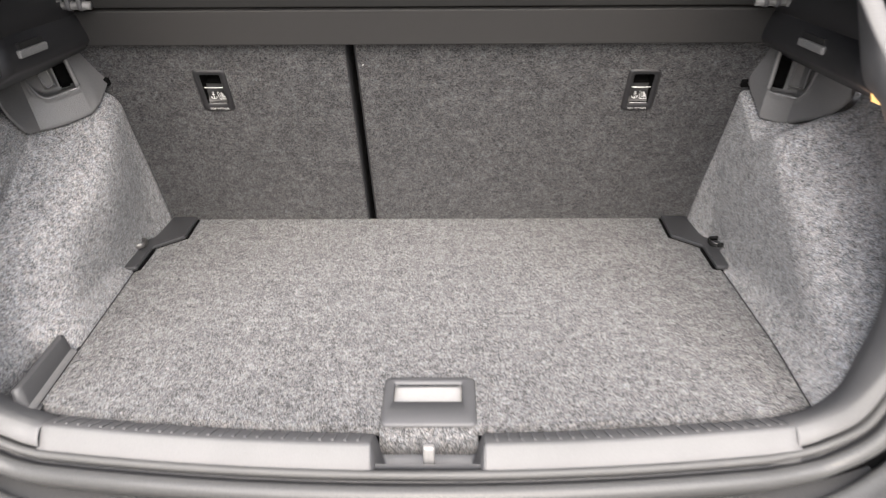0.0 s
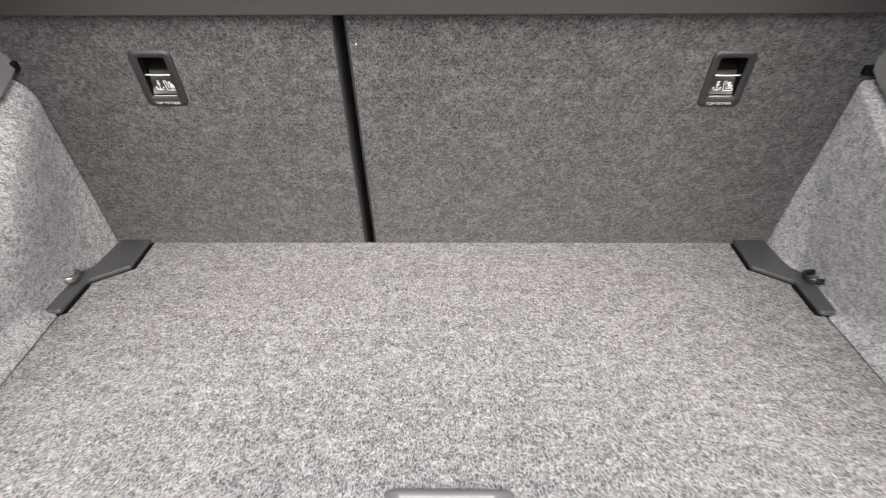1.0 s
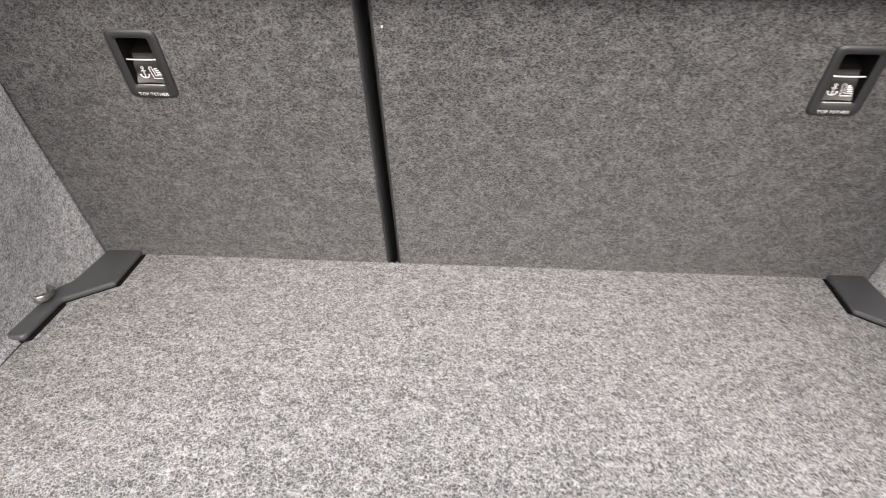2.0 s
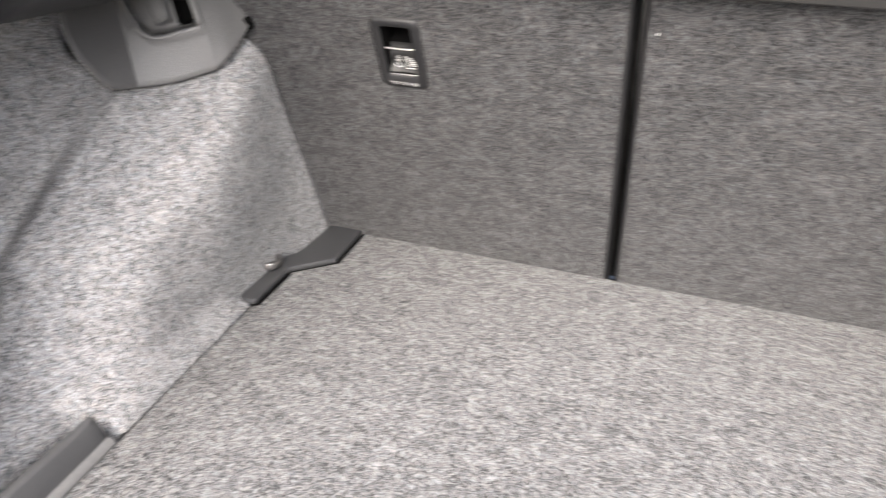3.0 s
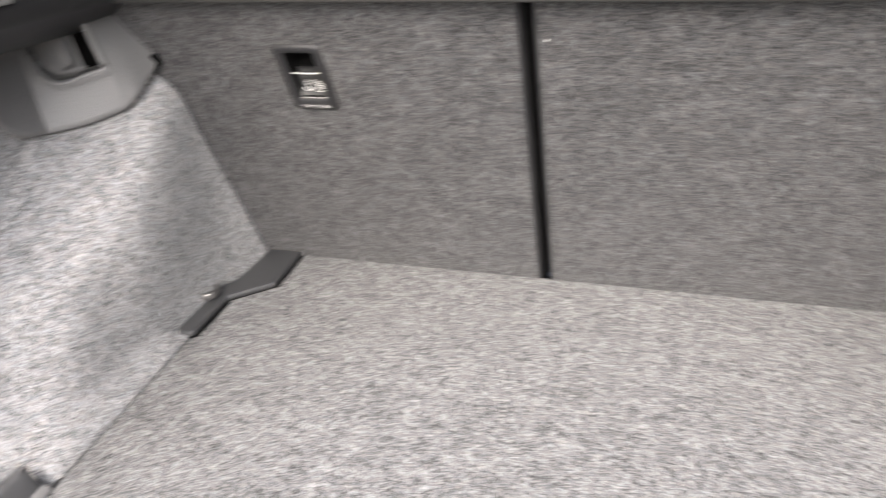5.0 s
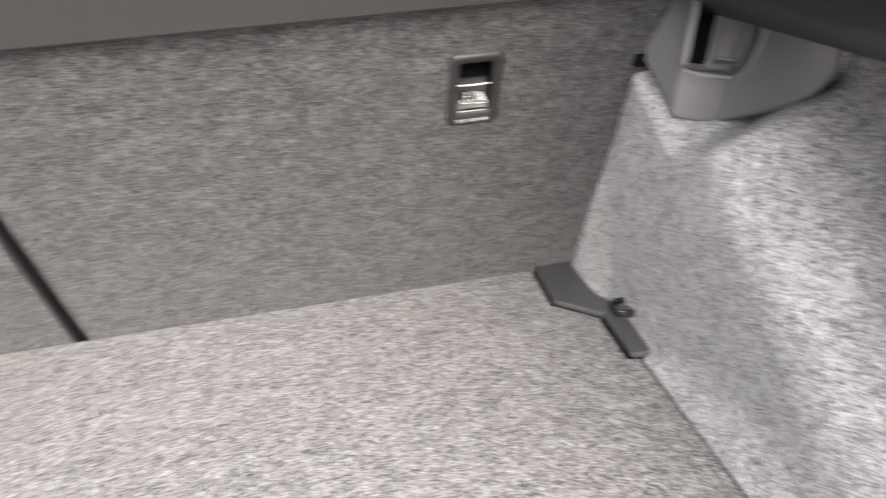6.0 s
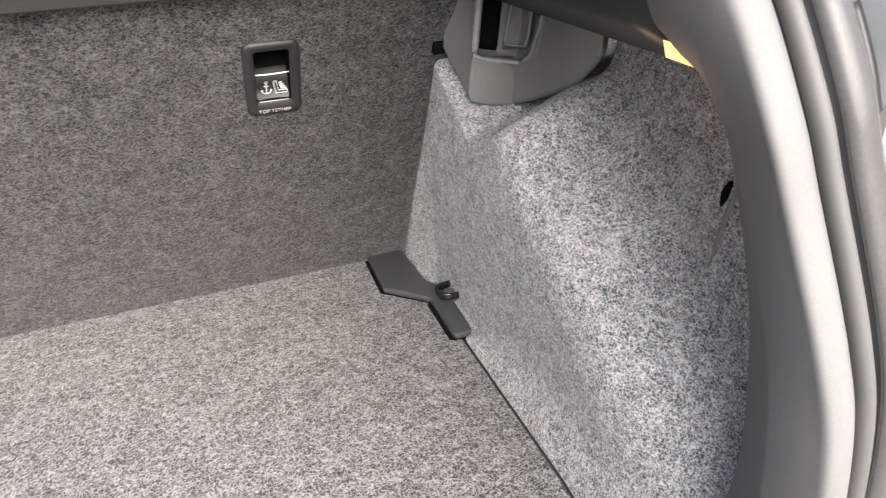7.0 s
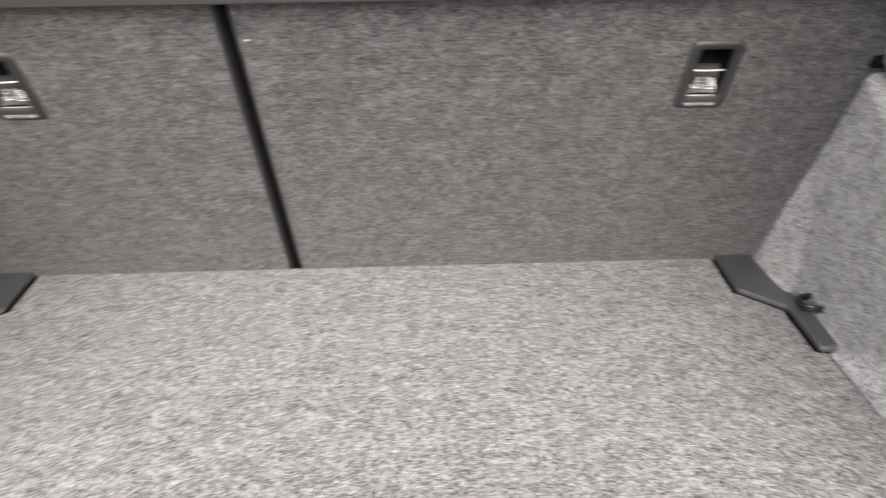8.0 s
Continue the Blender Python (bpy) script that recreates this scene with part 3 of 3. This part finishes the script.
    lines = [[p for p in rim(side, d, bk)][58:92] for d, bk in ((0.061, 0.012), (0.068, 0.020), (0.10, 0.030), (0.14, 0.06))]
    ob = tagged(thick(link("lamp_housing", grid(lines), HOUSING), 0.002, 0), "grey panel of the rear lamp with a screw", "car body", "lamp panels")
    at = rim(side, 0.080, 0.021)[76]
    ball = bmesh.new()
    bmesh.ops.create_uvsphere(ball, u_segments=12, v_segments=8, radius=0.004)
    under(link("screw", moved(ball, Matrix.Translation(at) @ Matrix.Scale(0.5, 4, (0, 1, 0))), STEEL), ob)
    slit = [[p for p in rim(side, d, bk)][58:70] for d, bk in ((0.074, 0.0215), (0.079, 0.023))]
    under(thick(link("slit", grid(slit), BLACK), 0.003, 0), ob)["label"] = "black gap of the panel"
    return ob


def make_bumper():
    prof = [(-0.092, -0.13), (-0.092, -0.070), (-0.094, -0.056), (-0.099, -0.052), (-0.106, -0.053), (-0.110, -0.059), (-0.120, -0.060), (-0.16, -0.064), (-0.19, -0.075), (-0.20, -0.11), (-0.20, -0.30)]
    rows = []
    for k in range(61):
        x = mix(-0.78, 0.78, k / 60)
        r = rear(x) + 0.11 * smooth(abs(x), 0.42, 0.8)
        rows.append([(x, r + dy, z + 0.04 * smooth(abs(x), 0.42, 0.75)) for dy, z in prof])
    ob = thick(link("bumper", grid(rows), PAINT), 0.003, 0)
    # Black strip stands in for the deep shadow between flange and bumper.
    gap = []
    for k in range(61):
        x = mix(-0.78, 0.78, k / 60)
        r = rear(x) + 0.11 * smooth(abs(x), 0.42, 0.8)
        gap.append([(x, r + dy, z + 0.04 * smooth(abs(x), 0.42, 0.75)) for dy, z in ((-0.060, -0.060), (-0.075, -0.075), (-0.094, -0.075))])
    thick(under(link("gap_shade", grid(gap), VOID), ob), 0.002, 0)["label"] = "black strip for the deep shadow above the bumper"
    return tagged(ob, "glossy white painted rear bumper below the sill", "bumper")


for side in (-1, 1):
    make_lamp_housing(side)
make_bumper()


def make_ledge(side):
    """Upper side trim: a ledge that overhangs the lining, and the wall above it."""
    prof = [(0.62, 0.338), (0.560, 0.341), (0.543, 0.343), (0.520, 0.356), (0.497, 0.3695), (0.490, 0.375), (0.489, 0.386), (0.494, 0.415), (0.50, 0.45), (0.49, 0.55), (0.46, 0.70)]
    rows = []
    for y in np.linspace(0.824 if side > 0 else 0.885, 1.34, 16):
        rows.append([(side * x + 0.007, y, z) for x, z in prof])
    ob = thick(link("upper_side_trim", grid([r[7:] for r in rows]), BEZEL), 0.003, 0)
    # The ledge's lower face lies in shade; near-black puts that into the colour.
    thick(under(link("ledge_strip", grid([r[:8] for r in rows]), BEZEL), ob), 0.003, 0)["label"] = "lower strip of the ledge, dark for the shade on it"
    return tagged(ob, "dark grey plastic upper side trim with a shelf ledge", "side trim", "upper side trims")


def make_shelf():
    shelf = base("parcel_shelf", (0.006, 1.09, 0.40))
    tagged(shelf, "dark grey parcel shelf tipped up on its hinges", "parcel shelf")
    out = [(x, y) for x, y in rounded(1.035, 0.056, 0.012)]
    bm = prism(out, -0.006, 0.006)
    m = Matrix.Translation((0.006, 1.108, 0.395)) @ Matrix.Rotation(radians(-68), 4, "X")
    bevelled(under(link("front_flap", moved(bm, m), SHELF, False), shelf), 0.002)
    bm = box(-0.52, 0.52, 0.0, 0.42, -0.007, 0.007)
    m = Matrix.Translation((0.006, 1.094, 0.427)) @ Matrix.Rotation(radians(180 - 48), 4, "X")
    bevelled(under(link("panel", moved(bm, m), SHELF, False), shelf), 0.004)
    return shelf


def make_cubby(side):
    """Moulded insert below the ledge: three faces, with a cup cut into the middle one and a slot in the cup, blackened
    for shade.
    """
    front = [(0.501, 1.124, 0.277), (0.499, 1.145, 0.290), (0.498, 1.158, 0.301)]
    top = [(0.539, 1.125, 0.40), (0.538, 1.145, 0.40), (0.537, 1.165, 0.40)]
    if side < 0:
        low = [(0.597, 1.014, 0.375), (0.583, 1.006, 0.342), (0.573, 1.002, 0.302), (0.566, 1.026, 0.264), (0.567, 1.062, 0.2535), (0.539, 1.086, 0.2565), (0.509, 1.112, 0.266)]
        high = [(0.610, 1.030, 0.40), (0.612, 1.035, 0.40), (0.615, 1.045, 0.40), (0.615, 1.070, 0.40), (0.612, 1.093, 0.40), (0.575, 1.099, 0.40), (0.538, 1.103, 0.40)]
        g0, slant, lug, hole, level, soft = 0.15, -0.30, (0.38, 0.60), (0.67, 0.92), (0.285, 0.02), 1.0
    else:
        low = [(0.595, 1.025, 0.355), (0.580, 1.004, 0.325), (0.574, 1.004, 0.308), (0.561, 1.028, 0.281), (0.546, 1.100, 0.2495), (0.5245, 1.103, 0.2523), (0.506, 1.107, 0.257)]
        high = [(0.589, 1.001, 0.40), (0.582, 1.002, 0.40), (0.570, 1.006, 0.40), (0.557, 1.025, 0.40), (0.560, 1.095, 0.397), (0.5415, 1.100, 0.398), (0.523, 1.107, 0.40)]
        front = [(0.505, 1.124, 0.270), (0.504, 1.145, 0.283), (0.502, 1.158, 0.295)]
        top = [(0.526, 1.125, 0.40), (0.522, 1.145, 0.40), (0.517, 1.165, 0.40)]
        g0, slant, lug, hole, level, soft = -0.76, -0.75, (-0.42, 0.33), (0.47, 0.95), (0.265, 0.02), 2.2
    low, high = low + front, high + top
    low, high = [spline(way[:5], 40)[:120:4] + spline(way[:5], 40)[120:] + spline(way[4:7], 30)[1:] + spline(way[6:], 8)[1:] for way in (low, high)]
    n = 64
    points, cups, slots = [], [], []
    for j in range(n + 1):
        v = j / n
        for i, (p, q) in enumerate(zip(low, high)):
            g = (i - 70) / (60 if i > 70 else 20)          # 0 to 1 across the middle face, below 0 on the rear one
            w = p.lerp(q, v)
            if v < 0.03:
                w.x += 0.003 * (1 - v / 0.03)
            edge = g0 + slant * (v - 0.28)
            rim_v = level[0] + level[1] * g + 0.08 * (1 - smooth(g, edge, edge + 0.22 * soft))
            side_in = smooth(g, edge, edge + 0.04 * soft) * (1 - smooth(g, 0.945, 0.97))
            cup = side_in * smooth(v, rim_v, rim_v + 0.045)
            shift = 0.5 * slant * (v - 0.35)
            fin = smooth(g, lug[0] + shift, lug[0] + shift + 0.03) * (1 - smooth(g, lug[1] + 0.4 * shift, lug[1] + 0.4 * shift + 0.03)) * smooth(v, rim_v + 0.075, rim_v + 0.10)
            slot = smooth(g, hole[0], hole[0] + 0.02) * (1 - smooth(g, hole[1], hole[1] + 0.02)) * smooth(v, rim_v + 0.045, rim_v + 0.07)
            bead = smooth(g, edge - 0.05, edge) * (1 - smooth(g, 0.975, 1.0)) * smooth(v, rim_v - 0.05, rim_v - 0.005) * (1 - cup)
            w += Vector((-0.0012, -0.0016, 0.0012)) * bead
            w += Vector((0.45, 0.88, -0.1)) * (0.016 * cup * (1 - 0.62 * fin) + 0.014 * cup * slot)
            points.append((side * w.x + 0.007, w.y, w.z))
            cups.append(cup)
            slots.append(slot * cup)
    m = len(low)
    kinds = {"trim_insert": [], "cup": [], "slot": []}
    for j in range(n):
        for i in range(m - 1):
            q = (j * m + i, j * m + i + 1, (j + 1) * m + i + 1, (j + 1) * m + i)
            c, k = sum(cups[a] for a in q) / 4, sum(slots[a] for a in q) / 4
            kinds["slot" if k > 0.25 else "cup" if c > 0.5 else "trim_insert"].append(q)
    obs = {}
    # The shallow slot's faces are painted black in place of a deep, shaded opening.
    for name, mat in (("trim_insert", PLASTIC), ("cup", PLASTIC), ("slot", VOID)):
        bm = bmesh.new()
        vs = {}
        for q in kinds[name]:
            for a in q:
                if a not in vs:
                    vs[a] = bm.verts.new(points[a])
            bm.faces.new([vs[a] for a in q])
        obs[name] = link(name, bm, mat)
    body = obs["trim_insert"]

    def on_face(g, v):
        i = min(len(low) - 1, max(0, 70 + (60 if g > 0 else 20) * g))
        k = int(i)
        f = i - k
        a = low[k].lerp(low[min(k + 1, m - 1)], f)
        c = high[k].lerp(high[min(k + 1, m - 1)], f)
        w = a.lerp(c, v) + Vector((-0.001, -0.0012, 0.0006))
        return (side * w.x + 0.007, w.y, w.z)

    v0, v1 = level[0] + level[1], level[0]
    left_rim = [(g0 + slant * (v - 0.28) + 0.01, v) for v in (0.50, 0.64, 0.85)]
    way = [(0.957, 0.85), (0.958, 0.6), (0.957, v0 + 0.06), (0.945, v0 + 0.02), (0.91, v0 + 0.005), (0.65, v0 - 0.003), (g0 + 0.30 * soft, v1 + 0.004), (g0 + 0.16 * soft, v1 + 0.016), (g0 + 0.07 * soft, v1 + 0.05), (g0 + 0.02 * soft, v1 + 0.11), *left_rim]
    # Rods in the paler grey draw the highlights on rim, slot edge and lug.
    bead = under(link("cup_rim", tube(spline([on_face(g, v) for g, v in way], 6), 0.0021, 10), EDGE_LIGHT), body)
    stile = [on_face(0.968, v) for v in (0.85, 0.7, 0.5, v0 + 0.03)]
    under(link("stile", tube(spline(stile, 4), 0.0034, 10), EDGE_LIGHT), body)["label"] = "edge beside the slot, paler for the light on it"
    u_way = [(lug[1] - 0.02 + 0.4 * slant * (v - 0.35), v) for v in (0.85, 0.6, v0 + 0.13)] + [(lug[1] - 0.06, v0 + 0.095), ((lug[0] + lug[1]) / 2, v0 + 0.085), (lug[0] + 0.09, v1 + 0.095), (lug[0] + 0.04, v1 + 0.12)]
    u_way += [(lug[0] + 0.02 + 0.5 * slant * (v - 0.35), v) for v in (v1 + 0.16, 0.6, 0.85)]
    deep = [Vector(on_face(g, v)) + Vector((side * 0.45, 0.88, -0.1)) * 0.0062 for g, v in u_way]
    under(link("lug_edge", tube(spline(deep, 5), 0.0014, 8), EDGE_LIGHT), body)["label"] = "rounded edge of the lug in the cup, paler for its highlight"
    bead["label"] = "smooth rounded rim of the cup, paler for its highlight"
    under(obs["cup"], body)["label"] = "moulded finger cup with a ridge"
    under(obs["slot"], body)["label"] = "slot in the cup, blackened for its shade"
    thick(body, 0.0015, 0)
    return tagged(body, "grained dark grey plastic insert with a cup", "trim insert", "side inserts")


def make_corner_plate(side):
    """Angled cover plate on the floor's corner, with a lashing ring."""
    c = base("corner_plate", (side * 0.48 + 0.004, 1.2, 0.0))
    tagged(c, "dark grey plastic corner plate with a lashing ring on the floor", "lashing point", "corner plates")
    out = [(0.494, 1.304), (0.4475, 1.305), (0.4435, 1.219), (0.448, 1.215), (0.4855, 1.178), (0.4868, 1.174), (0.4845, 1.100), (0.488, 1.096), (0.503, 1.096), (0.507, 1.100),
           (0.510, 1.150), (0.511, 1.185), (0.506, 1.203), (0.499, 1.214), (0.4965, 1.222)]
    bm = prism([(side * x + 0.003, y) for x, y in out], 0.001, 0.0085)
    plate = bevelled(under(link("plate", bm, COVER, False), c), 0.003, 3)
    # Thin black sheet under the plate stands in for its shadow gap.
    shade_out = [(0.494, 1.304), (0.4440, 1.305), (0.4398, 1.222), (0.4440, 1.2195), (0.4855, 1.179), (0.4825, 1.174), (0.4805, 1.101), (0.485, 1.0975), (0.503, 1.098), (0.507, 1.15), (0.499, 1.21)]
    under(link("rim", prism([(side * x + 0.003, y) for x, y in shade_out], -0.002, 0.0012), VOID, False), c)["label"] = "black sheet for the shadow gap round the plate"
    # a flat bar bent to a U, its ends let into the lining
    pts = [(0.530, 1.153), (0.508, 1.154), (0.4990, 1.156), (0.4945, 1.161), (0.4945, 1.174), (0.4990, 1.179), (0.508, 1.181), (0.530, 1.182)]
    line = spline([(side * x + 0.003, y, 0.0185) for x, y in pts], 6)
    rows = []
    for i, p in enumerate(line):
        d = (line[min(i + 1, len(line) - 1)] - line[max(i - 1, 0)]).normalized()
        n = Vector((d.y, -d.x, 0)) * 0.0016
        rows.append([p + n * a + Vector((0, 0, h)) for a, h in ((-1, -0.0034), (-0.6, -0.0042), (0.6, -0.0042), (1, -0.0034), (1, 0.0034), (0.6, 0.0042), (-0.6, 0.0042), (-1, 0.0034))])
    ring = under(link("lashing_ring", grid(rows, True), WORN if side < 0 else GLOSS), c)
    ring["label"] = "worn steel ring" if side < 0 else "black steel ring"
    boss = under(link("boss", prism([(side * x + 0.003, y) for x, y in ((0.503, 1.160), (0.524, 1.159), (0.524, 1.177), (0.503, 1.175))], 0.006, 0.017), PLATE, False), c)
    bevelled(boss, 0.003)
    return c


for side in (-1, 1):
    make_ledge(side)
    make_cubby(side)
    make_corner_plate(side)
make_shelf()


def make_rail():
    prof = [(-0.4755, -0.010), (-0.476, 0.003), (-0.4798, 0.004), (-0.481, 0.0055), (-0.4818, 0.029), (-0.483, 0.0308), (-0.490, 0.031), (-0.4918, 0.029), (-0.494, -0.004)]
    rows = []
    for k in range(17):
        y = mix(0.738, 0.866, k / 16)
        lean = 0.055 * (0.872 - y)
        rows.append([(x + lean * (1.0 if i < 4 else 0.5), y - (0.010 * (z / 0.03) if k == 16 else 0), z) for i, (x, z) in enumerate(prof)])
    strip = [r[:4] for r in rows]
    cap = [r[3:] for r in rows]
    bm = grid(cap)
    bm.verts.ensure_lookup_table()
    bm.faces.new(bm.verts[-len(cap[0]):])
    bm.faces.new(bm.verts[:len(cap[0])])
    rail = tagged(link("side_rail", bm, PLATE), "dark grey grained plastic rail beside the load floor", "side rail")
    under(link("foot_strip", grid(strip), PAD), rail)["label"] = "paler knurled strip along the foot"
    return rail


make_rail()


def make_plug():
    m = Matrix.Translation((-liner_x(0.845, 0.2535) + 0.013, 0.845, 0.2535)) @ Matrix.Rotation(radians(90), 4, "Y")
    prof = [(0.0142, -0.006), (0.0142, 0.0), (0.0135, 0.0016), (0.0115, 0.0024), (0.008, 0.0028), (0.0, 0.003)]
    rows = [[(r * math.cos(a), r * math.sin(a), z) for a in np.linspace(0, 2 * math.pi, 33)[:-1]] for r, z in prof[:-1]]
    rows.append([(0.0001 * math.cos(a), 0.0001 * math.sin(a), 0.003) for a in np.linspace(0, 2 * math.pi, 33)[:-1]])
    plug = link("turn_fastener", moved(grid(rows, True), m), GLOSS)
    tagged(plug, "round glossy black turn fastener in the felt lining", "fastener")
    # Pale bar draws the glint on the glossy disc.
    under(bevelled(link("glint_bar", moved(box(-0.0012, 0.0012, -0.005, 0.005, 0.0015, 0.0040), m), PAD, False), 0.0006), plug)["label"] = "grey bar for the glint on the fastener"


make_plug()


def make_slot(side):
    """Proud block, black for the shade of the opening at the backrest's outer edge."""
    x, y, z = (-0.497, 1.1605, 0.306) if side < 0 else (0.5075, 1.165, 0.298)
    m = Matrix.Translation((x, y, z)) @ Matrix.Rotation(TILT, 4, "X")
    ob = bevelled(link("latch_slot", moved(box(-0.0075, 0.0085, -0.006, 0.01, -0.006, 0.006), m), VOID, False), 0.001)
    return tagged(ob, "small block, black for the shade of the latch slot by the backrest", "latch slot", "latch slots")


def make_hinge(side):
    h = base("hinge_mount", (side * 0.49 + 0.006, 1.07, 0.43))
    tagged(h, "grey plastic hinge holding the parcel shelf", "hinge", "shelf hinges")
    pin = [(side * x + 0.006, 1.07, 0.430) for x in (0.455, 0.47, 0.485, 0.515)]
    under(link("pin", tube(pin, 0.0055, 12), PAD), h)["label"] = "grey plastic pin"
    for x in (0.468, 0.484):
        bm = prism([(p[0], p[1]) for p in rounded(0.020, 0.022, 0.007)], -0.003, 0.003)
        m = Matrix.Translation((side * x + 0.006, 1.072, 0.433)) @ Matrix.Rotation(radians(90), 4, "Y")
        bevelled(under(link("bracket", moved(bm, m), PLATE, False), h), 0.0015)
    under(bevelled(link("foot", box(min(side * 0.495, side * 0.52) + 0.006, max(side * 0.495, side * 0.52) + 0.006, 1.055, 1.085, 0.422, 0.440), PAD, False), 0.003), h)
    return h


def make_rest(side):
    """Shelf rest: a pale pad on the ledge's face with a dark notch above it."""
    r = base("shelf_rest", (side * 0.495 + 0.007, 0.955, 0.402))
    tagged(r, "pale plastic pad on the ledge for the shelf", "shelf rest", "shelf rests")
    x0, x1 = sorted((side * 0.484 + 0.007, side * 0.505 + 0.007))
    bevelled(under(link("pad", box(x0, x1, 0.925, 0.990, 0.387, 0.397), PAD, False), r), 0.002)
    x0, x1 = sorted((side * 0.487 + 0.007, side * 0.51 + 0.007))
    under(link("notch", box(x0, x1, 0.930, 0.985, 0.3975, 0.405), BLACK, False), r)
    return r


for side in (-1, 1):
    make_slot(side)
    make_hinge(side)
    make_rest(side)


def make_lamp():
    """Boot lamp let into the end of the ledge; it shines warm on the lining."""
    lamp = base("boot_lamp", (0.513, 0.822, 0.360))
    tagged(lamp, "small lit boot lamp with a warm amber lens", "lamp")
    glow = bpy.data.materials.new("lit_lens")
    glow.use_nodes = True
    p = glow.node_tree.nodes["Principled BSDF"]
    p.inputs["Base Color"].default_value = (0.55, 0.40, 0.22, 1)
    p.inputs["Emission Color"].default_value = (1.0, 0.58, 0.22, 1)
    p.inputs["Emission Strength"].default_value = 0.5
    # a wedge-shaped lens looking forwards and down from below the trim's edge
    low_edge, high_edge = spline([(0.509, 0.822, 0.3565), (0.519, 0.822, 0.3525), (0.529, 0.822, 0.3485)], 4), spline([(0.506, 0.822, 0.3660), (0.519, 0.822, 0.3595), (0.530, 0.822, 0.3492)], 4)
    rows = [[a, b, b + Vector((0, 0.006, 0)), a + Vector((0, 0.006, 0))] for a, b in zip(low_edge, high_edge)]
    under(link("lens", grid(rows, True), glow, False), lamp)
    bulb = new("bulb", bpy.data.lights.new("bulb", "POINT"))
    bulb.data.energy, bulb.data.color, bulb.data.shadow_soft_size = 0.014, (1.0, 0.62, 0.45), 0.012
    bulb.location = (0.508, 0.856, 0.322)
    return lamp


make_lamp()


def make_pull_slot():
    """A finger slot at the edge of the felt service flap, whose turned-up edge runs down beside it."""
    x, y, z = liner_x(0.847, 0.2475, 1) + 0.007, 0.847, 0.2475
    turn = Matrix.Translation((x, y, z)) @ Matrix.Rotation(radians(-8), 4, "X")
    out = [(-0.0045, -0.0130), (0.0030, -0.0175), (0.0070, 0.0165), (0.0030, 0.0165), (-0.0030, 0.0080)]
    bm = moved(prism([(py, pz) for py, pz in out], -0.004, 0.0012), turn @ Matrix(((0, 0, -1, 0), (-1, 0, 0, 0), (0, 1, 0, 0), (0, 0, 0, 1))))
    # Solid block on the felt; its black is the shade inside the slot.
    ob = bevelled(link("pull_slot", bm, VOID, False), 0.0012)
    rows = []
    for k in range(13):
        t = k / 12
        py, pz = 0.8365 + 0.0045 * t + 0.004 * t * t, mix(0.2740, 0.205, t)
        w = mix(0.0012, 0.0028, smooth(t, 0.0, 0.4)) * (1 - 0.6 * smooth(t, 0.7, 1.0))
        px = liner_x(py, pz, 1) + 0.007
        rows.append([(px + 0.001, py - w, pz), (px - 0.0022, py - 0.7 * w, pz), (px - 0.0026, py, pz), (px - 0.0020, py + 0.8 * w, pz), (px + 0.001, py + w, pz)])
    under(link("flap_edge", grid(rows), PAD), ob)["label"] = "grey turned-up edge of the flap"
    return tagged(ob, "narrow finger slot, a block blackened for its shade, on the felt lining", "finger slot")


make_pull_slot()


def make_lint(place, way):
    """A curled white fibre stuck to the felt."""
    p, d = Vector(place), Vector(way)
    pts = [p + d * t + Vector((0.0006 * math.sin(5 * t), 0.0004 * math.cos(4 * t), 0)) for t in np.linspace(-1, 1, 7)]
    return tagged(link("lint", tube(spline(pts, 3), 0.0005, 6), LINT), "tiny white lint fibre stuck to the grey felt", "lint", "stray lint")


make_lint((liner_x(1.066, 0.006, 1) + 0.007 - 0.001, 1.066, 0.006), (0.0, 0.0025, 0.001))
make_lint((-0.0885, seat_y(0.3310) - 0.001, 0.3310), (0.0005, -0.0005, 0.0011))

# ---- closing walls of the car: unseen, added to shut out light ----
def plain(name, bm, mat, label, category):
    return tagged(link(name, bm, mat, False), label, category, kind="structure")


plain("floor_pan", box(-0.86, 0.86, 0.64, 1.42, -0.12, -0.06), DARK, "dark floor pan added below the load floor against stray light", "car body")
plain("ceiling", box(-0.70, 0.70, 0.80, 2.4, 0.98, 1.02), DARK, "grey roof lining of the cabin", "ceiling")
plain("wall_front", box(-0.86, 0.86, 2.4, 2.44, -0.5, 1.02), DARK, "unseen dark wall added to close the cabin", "wall")
for side, nm in ((-1, "wall_left"), (1, "wall_right")):
    plain(nm, box(min(side * 0.80, side * 0.86), max(side * 0.80, side * 0.86), 0.95, 2.4, -0.5, 1.0), PAINT, "white painted car side", "car body")
bm = bmesh.new()
s = 400.0
vs = [bm.verts.new(p) for p in ((-s, -s, -0.68), (s, -s, -0.68), (s, s, -0.68), (-s, s, -0.68))]
bm.faces.new(vs)
plain("ground", bm, ASPHALT, "pale concrete paving", "ground")

# Dark screen added behind the backrests so no light leaks through their gap.
plain("light_stop", box(-0.70, 0.70, 1.50, 1.52, -0.1, 0.98), DARK, "dark screen added behind the backrests to stop stray light", "wall")
